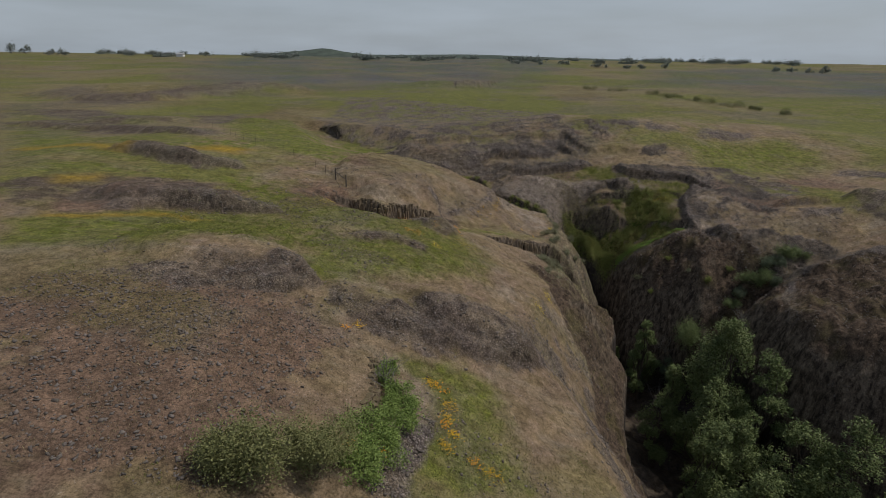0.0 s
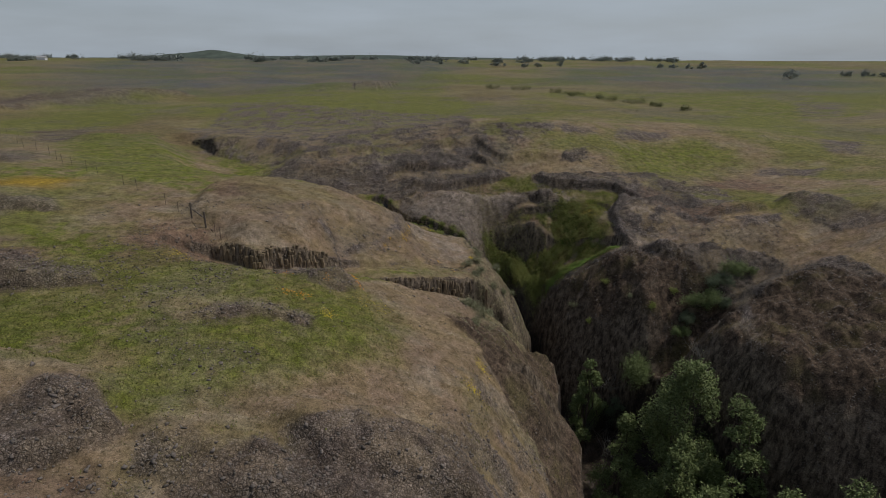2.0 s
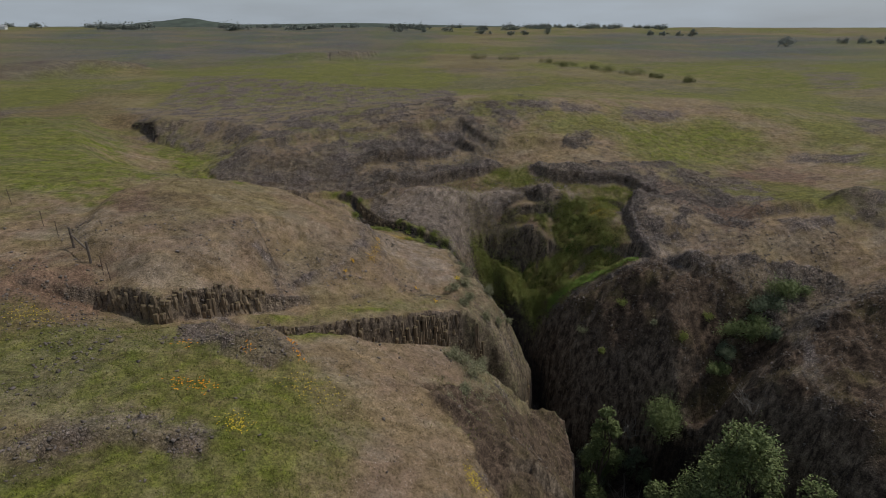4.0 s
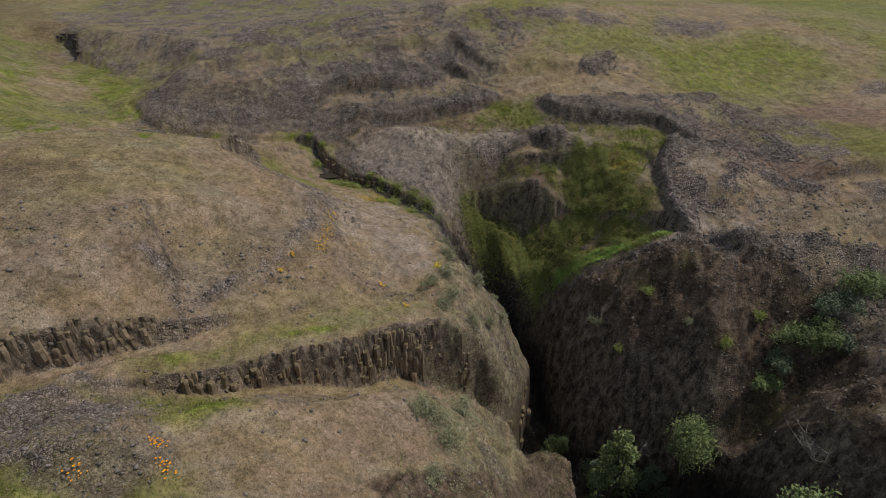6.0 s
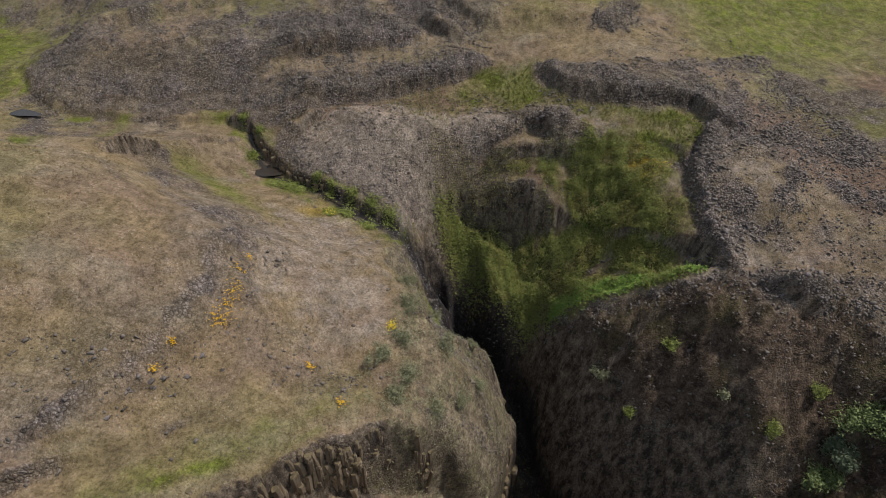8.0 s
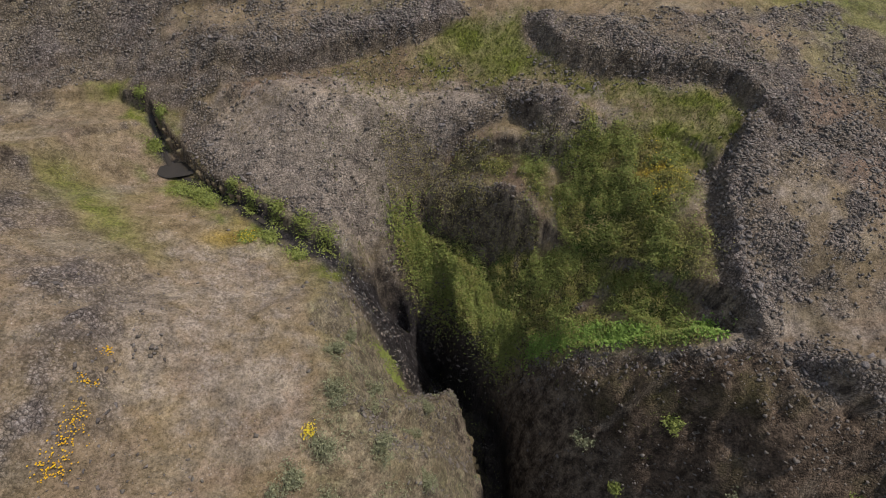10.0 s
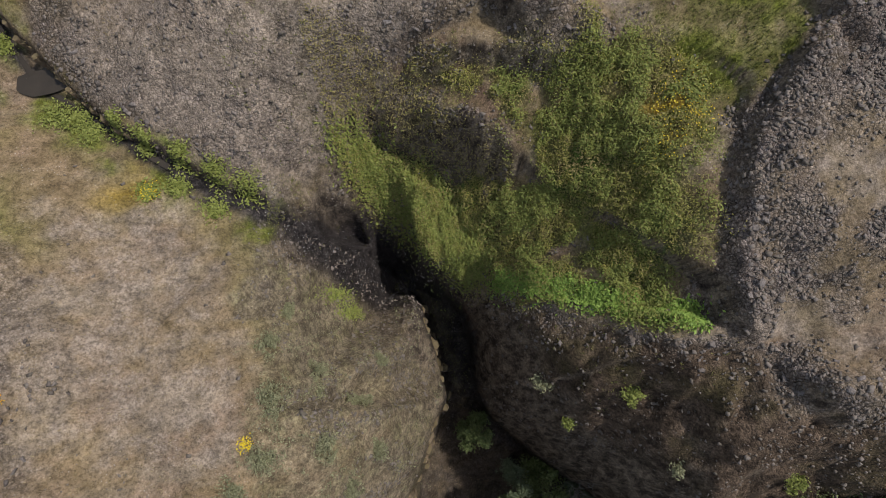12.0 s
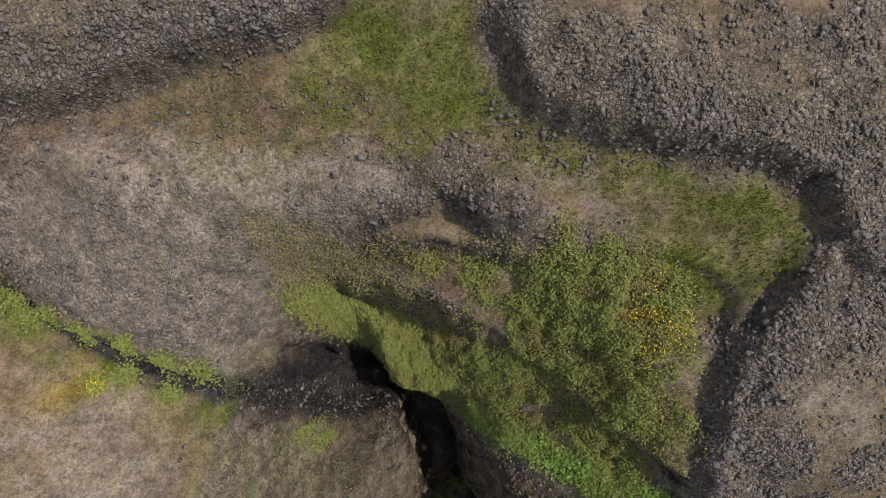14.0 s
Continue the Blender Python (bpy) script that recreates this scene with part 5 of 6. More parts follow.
for k, (x, y, w, t, n) in enumerate(((-6.3, 15.6, 1.5, 1.7, 7000), (-4.6, 16.6, 1.2, 1.5, 5000), (-7.9, 15.2, 1.1, 1.3, 4000))):
    bush("willow_bush", x, y, w, t, n * 2, 0.05, LEAF_FEATHER, "large feathery olive-green willow bush on dry slope", 600 + k, "willow bushes")
for k, (x, y, w) in enumerate(((-2.2, 22.9, 0.7), (-1.8, 21.4, 0.8), (-2.6, 20.2, 0.9), (-2.9, 24.8, 0.5), (-2.0, 19.4, 0.6), (-2.9, 19.0, 0.7), (-3.2, 18.2, 0.6), (-2.4, 21.9, 0.5), (-2.2, 18.6, 0.9), (-3.4, 17.4, 0.8), (-1.6, 20.6, 0.8), (-2.8, 16.8, 0.9), (-3.4, 19.8, 0.8), (-2.7, 23.9, 0.6), (-1.5, 22.4, 0.6))):
    bush("leafy_herb", x, y, w, w * 0.7, 2200, 0.05, LEAF_HERB, "bright green leafy herbs below a small cliff", 620 + k, "herbs below the cliff", "herb")
snag(-2.6, 23.6, height(-2.6, 23.6), 1.5, 54, "bare grey shrub against a small column cliff")


# ---- dead wood ----
def log(points, thick, label, seed):
    rng = np.random.default_rng(seed)
    x, y = np.array([p[0] for p in points]), np.array([p[1] for p in points])
    z = surface(x, y) + thick * 0.6 + np.array([p[2] for p in points])
    top = tagged(new("fallen_branch"), label, "branch", "fallen branches")
    bm = bmesh.new()
    tube(bm, list(zip(x, y, z)), thick, thick * 0.45, 7)
    part("stem", bm, PALE_WOOD, top)
    for i in range(1, len(points)):
        v = rng.normal(0, 0.5, 2)
        bm = bmesh.new()
        tube(bm, bent(rng, (x[i], y[i], z[i]), (x[i] + v[0], y[i] + v[1], z[i] + 0.15), 4, 0.2), thick * 0.4, thick * 0.15, 5)
        part("twig", bm, PALE_WOOD, top)
    return top


log([(-4.2, 17.2, 0.0), (-3.7, 17.9, 0.1), (-3.0, 17.9, 0.15), (-1.9, 17.8, 0.0)], 0.045, "bleached fallen branch lying on grey rubble", 61)
log([(-3.2, 19.4, 0.0), (-2.9, 20.0, 0.05), (-2.5, 20.3, 0.1)], 0.04, "short bleached branch among green herbs", 62)
log([(-1.4, 21.9, 0.0), (-0.6, 21.7, 0.05), (-0.1, 21.9, 0.0)], 0.03, "thin pale branch on the turf", 63)


# ---- fence ----
STEEL = plain_paint("rusty_steel", (0.06, 0.045, 0.04), (0.13, 0.09, 0.07), 20.0, 0.7, 0.002)
OLD_WOOD = plain_paint("grey_post_wood", (0.09, 0.07, 0.055), (0.20, 0.17, 0.14), 14.0, 0.9, 0.006, (1, 1, 0.15))
fence = tagged(new("wire_fence"), "sagging wire fence on steel posts with a timber brace, crossing grassland", "fence")
NEAR_POSTS = ((-8.9, 55.5), (-9.5, 56.2), (-10.3, 56.9), (-11.7, 58.5), (-13.2, 60.2), (-14.6, 61.7), (-18.0, 65.4), (-19.6, 66.7), (-23.2, 70.4), (-24.8, 71.9), (-27.5, 75.1), (-29.3, 77.2),
              (-30.9, 79.3), (-33.0, 82.4), (-36.6, 87.0), (-41.2, 93.3), (-46.0, 101.0), (-51.6, 112.3), (-60.2, 125.1), (-64.8, 131.0), (-69.5, 134.9), (-72.5, 137.9), (-79.8, 144.3))
rng = np.random.default_rng(70)
wire_ends = []
for k, (x, y) in enumerate(NEAR_POSTS):
    z = height(x, y)
    timber = k in (2, 3)
    tall, r = (1.35, 0.075) if timber else (rng.uniform(1.05, 1.25), 0.019)
    lean = rng.normal(0, 0.05, 2)
    bm = bmesh.new()
    foot, head = Vector((x, y, z - 0.3)), Vector((x + lean[0] * tall, y + lean[1] * tall, z + tall))
    tube(bm, [foot, (foot + head) / 2, head], r, r * 0.95, 8 if timber else 5)
    part("post", bm, OLD_WOOD if timber else STEEL, fence, "stout weathered timber post" if timber else "")
    wire_ends.append((foot, head))
bm = bmesh.new()
a, b = wire_ends[2], wire_ends[3]
tube(bm, [a[0].lerp(a[1], 0.68), b[0].lerp(b[1], 0.72)], 0.055, 0.05, 8)
part("brace", bm, OLD_WOOD, fence, "weathered timber brace rail")
for rise in (0.45, 0.68, 0.92):
    bm = bmesh.new()
    for a, b in zip(wire_ends[:12], wire_ends[1:12]):
        p, q = a[0].lerp(a[1], rise), b[0].lerp(b[1], rise)
        tube(bm, [p, (p + q) / 2 - Vector((0, 0, 0.06)), q], 0.004, 0.004, 3)
    part("wire", bm, STEEL, fence)


# ---- far trees, hills and sheds on the skyline ----
def far_tree(x, y, tall, wide, seed, label, sink=0.0):
    rng = np.random.default_rng(seed)
    tall, wide = 0.8 * tall, 0.8 * wide
    lobes = [(rng.normal(0, 0.55) * wide, rng.normal(0, 0.5) * wide, tall * rng.uniform(0.15, 0.72), wide * rng.uniform(0.2, 0.42), rng.uniform(0.7, 1.0)) for _ in range(7)]
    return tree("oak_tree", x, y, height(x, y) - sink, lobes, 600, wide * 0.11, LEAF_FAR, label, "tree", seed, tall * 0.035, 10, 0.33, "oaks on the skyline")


FAR = []
OAK = "dark rounded oak tree on the far skyline"
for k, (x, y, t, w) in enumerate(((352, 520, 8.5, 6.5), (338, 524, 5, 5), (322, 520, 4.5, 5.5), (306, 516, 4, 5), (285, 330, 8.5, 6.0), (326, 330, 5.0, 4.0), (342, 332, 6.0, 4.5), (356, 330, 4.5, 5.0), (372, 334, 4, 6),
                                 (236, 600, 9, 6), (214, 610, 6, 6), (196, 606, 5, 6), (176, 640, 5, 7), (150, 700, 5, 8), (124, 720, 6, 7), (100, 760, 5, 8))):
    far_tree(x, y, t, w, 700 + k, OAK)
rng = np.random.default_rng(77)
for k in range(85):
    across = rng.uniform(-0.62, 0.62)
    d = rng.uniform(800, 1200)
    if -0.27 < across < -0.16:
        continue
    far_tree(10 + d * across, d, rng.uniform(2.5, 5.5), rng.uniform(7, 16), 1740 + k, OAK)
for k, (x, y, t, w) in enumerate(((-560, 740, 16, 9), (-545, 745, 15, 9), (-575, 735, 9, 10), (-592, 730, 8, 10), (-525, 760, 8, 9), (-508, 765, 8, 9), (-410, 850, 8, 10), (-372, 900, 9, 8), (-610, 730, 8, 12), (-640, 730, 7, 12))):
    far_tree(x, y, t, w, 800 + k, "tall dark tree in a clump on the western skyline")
for k, (x, y, t, w) in enumerate(((83, 200, 2.0, 3.5), (86, 190, 1.8, 3.5), (88, 180, 2.2, 4.0), (90, 172, 1.8, 3.5), (92, 162, 1.6, 3.0), (74, 232, 2.2, 4.5), (66, 250, 2.4, 4.0), (94, 152, 1.5, 2.5), (84, 206, 1.8, 3.2), (80, 214, 2, 4))):
    rng = np.random.default_rng(830 + k)
    lobes = [(rng.normal(0, 0.5) * w, rng.normal(0, 0.5) * w, t * rng.uniform(0.15, 0.4), w * rng.uniform(0.2, 0.35), 0.3) for _ in range(7)]
    tree("swale_shrub", x, y, height(x, y), lobes, 900, 0.16, LEAF_FEATHER, "low soft green shrub along a grassy swale", "bush", 830 + k, 0.06, 12, 0.3, "shrubs of the swale")
HILL = plain_paint("wooded_hill", (0.05, 0.065, 0.05), (0.10, 0.125, 0.10), 0.02, 1.0, 0.5)
for name, cx, cy, wide, tall, label in (("far_hill", -620, 2900, 330, 34, "low wooded hill on the horizon"), ("far_ridge", 150, 4000, 1500, 24, "long blue wooded ridge on the horizon")):
    n = 80
    u = np.linspace(-1.6, 1.6, n)
    crest = tall * np.exp(-(u * 1.5) ** 2) * (1 + 0.10 * np.sin(u * 9 + 1)) + 1.5 * np.abs(np.sin(u * 61)) + 1.2 * np.abs(np.sin(u * 137))
    rows = []
    for f, depth in ((0.0, -220), (0.75, -70), (1.0, 0), (0.6, 120), (0.0, 260)):
        rows.append(np.stack([cx + u * wide, np.full(n, cy + depth), 8 + (crest + 12) * f], 1))
    verts = np.concatenate(rows)
    i = np.arange(n - 1)
    faces = np.concatenate([np.stack([i + r * n, i + 1 + r * n, i + 1 + (r + 1) * n, i + (r + 1) * n], 1) for r in range(4)])
    tagged(new(name, flat_mesh(name, verts, faces, HILL)), label, "hill", kind="structure")
WHITE = plain_paint("white_paint", (0.7, 0.7, 0.7), (0.8, 0.8, 0.8), 1.0)
TIN = plain_paint("tin_roof", (0.35, 0.36, 0.37), (0.5, 0.5, 0.5), 1.0, 0.5)
shed = tagged(new("shed"), "small white farm shed far off on the skyline", "shed")
shed.location = (-392, 850, height(-392, 850))
bm = bmesh.new()
bmesh.ops.create_cube(bm, size=1.0, matrix=Matrix.Translation((0, 0, 2)) @ Matrix.Diagonal((10, 7, 4, 1)))
part("wall", bm, WHITE, shed)
bm = bmesh.new()
ends = [[bm.verts.new(p) for p in ((s, -4, 3.9), (s, 4, 3.9), (s, 0, 6.2))] for s in (-5.6, 5.6)]
bm.faces.new(ends[0])
bm.faces.new(ends[1][::-1])
for k in range(3):
    bm.faces.new((ends[0][k], ends[1][k], ends[1][(k + 1) % 3], ends[0][(k + 1) % 3]))
part("roof", bm, TIN, shed)


# ---- water ----
WATER = Paint("stream_water", 0.22, 0.0, 0.3)
WATER.colour(WATER.mix(WATER.noise(1.5, 4), (0.03, 0.026, 0.022), (0.06, 0.048, 0.036)))
WATER.bump(WATER.noise(9.0, 3), 0.01, 0.4)


def pool(name, cx, cy, rx, ry, turn, z, label, seed):
    rng = np.random.default_rng(seed)
    bm = bmesh.new()
    c, s = math.cos(radians(turn)), math.sin(radians(turn))
    rim = []
    for k in range(28):
        w = 6.28318 * k / 28
        r = 1 + 0.14 * math.sin(3 * w + seed) + rng.uniform(-0.05, 0.05)
        u, v = rx * r * math.cos(w), ry * r * math.sin(w)
        rim.append(bm.verts.new((cx + u * c - v * s, cy + u * s + v * c, z)))
    bm.faces.new(rim)
    mesh = bpy.data.meshes.new(name)
    bm.to_mesh(mesh)
    bm.free()
    mesh.materials.append(WATER.mat)
    return tagged(new(name, mesh), label, "water", kind="structure")


pool("water_pool", 7.3, 79.2, 1.35, 0.6, -8, height(7.0, 79.2) + 0.1, "small dark still pool below a rock step", 1)
pool("water_upper", -8.7, 85.1, 1.2, 0.45, -22, height(-8.7, 85.1) + 0.1, "dark narrow stretch of stream in green turf", 2)
bm = bmesh.new()
last = None
for a, b in zip(STREAM[10:15], STREAM[11:16]):
    for f in np.linspace(0, 1, 7)[:-1]:
        x, y, z = (a[k] + (b[k] - a[k]) * f for k in range(3))
        wide = 0.35 * (a[7] + (b[7] - a[7]) * f) * (0.75 + 0.25 * math.sin(3 * x + 2 * y))
        way = Vector((b[0] - a[0], b[1] - a[1], 0)).normalized()
        pair = [bm.verts.new((x - way.y * wide * s, y + way.x * wide * s, z + 0.04)) for s in (-1, 1)]
        if last:
            bm.faces.new((last[0], pair[0], pair[1], last[1]))
        last = pair
mesh = bpy.data.meshes.new("water_stream")
bm.to_mesh(mesh)
bm.free()
mesh.materials.append(WATER.mat)
tagged(new("water_stream", mesh), "thin dark stream running over rock to the waterfall lip", "water", kind="structure")
rng = np.random.default_rng(90)
n = 700
f = rng.random(n) ** 0.8
px, py = 15.6 + 3.6 * f + rng.normal(0, 0.55, n), 72.4 - 2.2 * f + rng.normal(0, 0.75, n)
pz = surface(px, py) + 0.04 + 0.25 * rng.random(n) ** 2
s = rng.uniform(0.008, 0.022, n)[:, None]
o = np.array([(1, 0, 0), (-0.5, 0.87, 0), (-0.5, -0.87, 0), (0, 0, 2.2), (0, 0, -1.5)])
verts = (np.stack([px, py, pz], 1)[:, None] + o[None] * s[:, None]).reshape(-1, 3)
tri = np.array([(0, 1, 3), (1, 2, 3), (2, 0, 3), (1, 0, 4), (2, 1, 4), (0, 2, 4)])
DROPS = plain_paint("water_spray", (0.55, 0.57, 0.6), (0.75, 0.76, 0.78), 3.0, 0.2, 0.0)
tagged(new("waterfall_spray", flat_mesh("spray", verts, (tri[None] + 5 * np.arange(n)[:, None, None]).reshape(-1, 3), DROPS)),
       "white drops of a thin waterfall over black wet rock", "waterfall", kind="stuff")


# ---- loose stones, tufts and flowers ----
def scatter(rng, many, low, high, weight):
    """Places picked at random, more of them where weight(x, y) is high."""
    x, y = rng.uniform(low[0], high[0], many), rng.uniform(low[1], high[1], many)
    keep = rng.random(many) < weight(x, y)
    return x[keep], y[keep]


STONE = Paint("loose_stone", 0.9)
tone = STONE.mix(STONE.island(), (0.105, 0.086, 0.077), (0.225, 0.19, 0.173))
STONE.colour(STONE.mix(STONE.span(STONE.noise(14.0, 4), 0.45, 0.65, 0, 0.5), tone, (0.16, 0.15, 0.10)))
STONE.bump(STONE.noise(18.0, 4), 0.02)

BOX = np.array([(-1, -1, -1), (1, -1, -1), (1, 1, -1), (-1, 1, -1), (-1, -1, 1), (1, -1, 1), (1, 1, 1), (-1, 1, 1)]) * 0.75
SIDES = np.array([(0, 1, 5), (0, 5, 4), (1, 2, 6), (1, 6, 5), (2, 3, 7), (2, 7, 6), (3, 0, 4), (3, 4, 7), (4, 5, 6), (4, 6, 7), (0, 3, 2), (0, 2, 1)])


def stones(rng, x, y, z, size):
    """Angular splinters and lumps, each with its own shape and tilt."""
    n = len(x)
    shape = BOX[None] * rng.uniform(0.45, 1.25, (n, 8, 1)) + rng.normal(0, 0.16, (n, 8, 3))
    shape = shape * np.stack([rng.uniform(0.7, 1.6, n), rng.uniform(0.6, 1.1, n), rng.uniform(0.35, 0.85, n)], 1)[:, None]
    t, w = rng.normal(0, 0.35, n), rng.random(n) * 6.28
    ct, st = np.cos(t)[:, None], np.sin(t)[:, None]
    c, s = np.cos(w)[:, None], np.sin(w)[:, None]
    sx, sz = shape[..., 0] * ct - shape[..., 2] * st, shape[..., 0] * st + shape[..., 2] * ct
    turned = np.stack([sx * c - shape[..., 1] * s, sx * s + shape[..., 1] * c, sz], 2)
    verts = turned * size[:, None, None] + np.stack([x, y, z], 1)[:, None]
    return verts.reshape(-1, 3), (SIDES[None] + 8 * np.arange(n)[:, None, None]).reshape(-1, 3)


rng = np.random.default_rng(91)


def stone_weight(x, y):
    k = Spots(x, y)
    clump = smooth(-0.25, 0.4, layers(x, y, 2.5, 3, 160))
    return (1 - 0.75 * k["basalt"]) * (1 - 0.6 * k["pale"]) * np.clip(k["rock"] * (0.25 + 0.75 * clump) + (0.2 + 0.35 * (1 - smooth(32, 40, y))) * k["soil"] + 0.007, 0, 1)


for name, low, high, many, label in (("stones_by_falls", (8, 60), (44, 92), 125000, "grey angular basalt rubble strewn over rock by the falls"),
                                     ("stones_on_dome", (-16, 84), (34, 104), 55000, "grey angular rubble strewn over a broad rock dome"),
                                     ("stones_east", (26, 36), (52, 61), 60000, "grey angular rubble strewn over eastern rock domes"),
                                     ("stones_west", (-22, 14), (14, 62), 80000, "brown and grey rubble strewn over the western slope")):
    x, y = scatter(rng, many, low, high, stone_weight)
    size = 0.028 + 0.075 * rng.random(len(x)) ** 3
    verts, faces = stones(rng, x, y, surface(x, y) + size * 0.25, size)
    tagged(new(name, flat_mesh(name, verts, faces, STONE.mat)), label, "stones", kind="stuff")

STRAW = leaf_paint("dry_grass_blades", (0.14, 0.105, 0.055), (0.34, 0.27, 0.16))
GREEN = leaf_paint("green_grass_blades", (0.11, 0.12, 0.027), (0.215, 0.218, 0.062))


def tufts(rng, x, y, tall, blades=3):
    n = len(x)
    z = surface(x, y)
    x, y, z = (np.repeat(a, blades) for a in (x, y, z))
    m = n * blades
    w = rng.random(m) * 6.28
    t = np.repeat(tall, blades) * rng.uniform(0.5, 1.2, m)
    bx, by = x + rng.normal(0, 0.03, m), y + rng.normal(0, 0.03, m)
    wide = 0.012 + 0.012 * rng.random(m)
    lean = rng.uniform(0.3, 1.1, m) * t
    a = np.stack([bx - np.sin(w) * wide, by + np.cos(w) * wide, z - 0.02], 1)
    b = np.stack([bx + np.sin(w) * wide, by - np.cos(w) * wide, z - 0.02], 1)
    c = np.stack([bx + np.cos(w) * lean, by + np.sin(w) * lean, z + t], 1)
    return np.stack([a, b, c], 1).reshape(-1, 3), np.arange(m * 3).reshape(-1, 3)


def dry_weight(x, y):
    k = Spots(x, y)
    return np.clip((1 - k["rock"] - k["grass"] - k["wet_and_shade"]) * smooth(-0.6, 0.3, layers(x, y, 1.6, 3, 170)), 0, 1)


def green_weight(x, y):
    k = Spots(x, y)
    return np.clip(k["grass"] * (1 - 0.8 * k["rock"]) + k["moss"], 0, 1)


for name, low, high, many, weight, material, tall, label in (
        ("dry_grass_west", (-14, 14), (22, 84), 70000, dry_weight, STRAW, 0.08, "short straw-coloured dry grass on the western slope"),
        ("green_grass_west", (-22, 14), (14, 54), 60000, green_weight, GREEN, 0.09, "short fresh green turf in hollows of the slope"),
        ("green_grass_alcove", (15, 62), (38, 86), 60000, green_weight, GREEN, 0.12, "lush green grass hanging in the rock alcove")):
    x, y = scatter(rng, many, low, high, weight)
    verts, faces = tufts(rng, x, y, np.full(len(x), tall))
    tagged(new(name, flat_mesh(name, verts, faces, material)), label, "grass", kind="stuff")

# leafy ground cover of the alcove and scrub of the shoulder
def leaf_carpet(name, x, y, tall, leaf, material, label):
    n = len(x)
    p = np.stack([x, y, surface(x, y) + 0.02 + tall * rng.random(n)], 1)
    a = rng.normal(0, 1, (n, 3)) * [1, 1, 0.35]
    a /= np.linalg.norm(a, axis=1)[:, None]
    b = np.cross(a, rng.normal(0, 0.6, (n, 3)) + [0, 0, 1])
    b /= np.linalg.norm(b, axis=1)[:, None]
    s = leaf * rng.uniform(0.6, 1.4, n)[:, None]
    verts = np.stack([p - a * s, p + b * s * 0.4, p + a * s, p - b * s * 0.4], 1).reshape(-1, 3)
    tagged(new(name, flat_mesh(name, verts, np.arange(n * 4).reshape(-1, 4), material)), label, "plants", kind="stuff")


def alcove_weight(seed, low):
    return lambda x, y: Spots(x, y)["moss"] * smooth(low, low + 0.3, layers(x, y, 1.8, 3, seed) + 0.25 * smooth(24, 28, x) - 0.2 * smooth(74, 77, y))


def scrub_weight(x, y):
    band = along(x, y, ((10.8, 48), (13.6, 53), (13.0, 60), (15.6, 63), (16.2, 67)))[0]
    edge = along(x, y, [p[:2] for p in BRINK_WEST[7:15]])[0]
    return np.maximum(1 - smooth(0.8, 2.6, band), 0.8 * (1 - smooth(0.4, 1.6, edge))) * smooth(0.1, 0.35, layers(x, y, 0.9, 3, 230)) * (1 - Spots(x, y)["wet_and_shade"])


x, y = scatter(rng, 150000, (18, 65), (34, 77.5), alcove_weight(220, -0.3))
leaf_carpet("alcove_herbs", x, y, 0.22, 0.045, LEAF_ALCOVE, "yellow-green herbs and moss covering the rock alcove")
x, y = scatter(rng, 120000, (22, 65), (33, 76), alcove_weight(225, 0.05))
leaf_carpet("alcove_brush", x, y, 0.4, 0.05, LEAF_FRESH, "taller fresh green brush in the rock alcove")
x, y = scatter(rng, 100000, (18, 65), (34, 80), lambda x, y: np.maximum(Spots(x, y)["moss"], 1 - smooth(1.8, 2.6, along(x, y, TONGUE)[0])))
leaf_carpet("alcove_weeds", x, y, 0.22, 0.045, LEAF_OLIVE, "olive-brown drying weeds over the alcove's slopes")
x, y = scatter(rng, 60000, (9, 44), (21.5, 70), scrub_weight)
leaf_carpet("shoulder_scrub", x, y, 0.18, 0.045, LEAF_SAGE, "patchy grey-green scrub on the gorge shoulder")
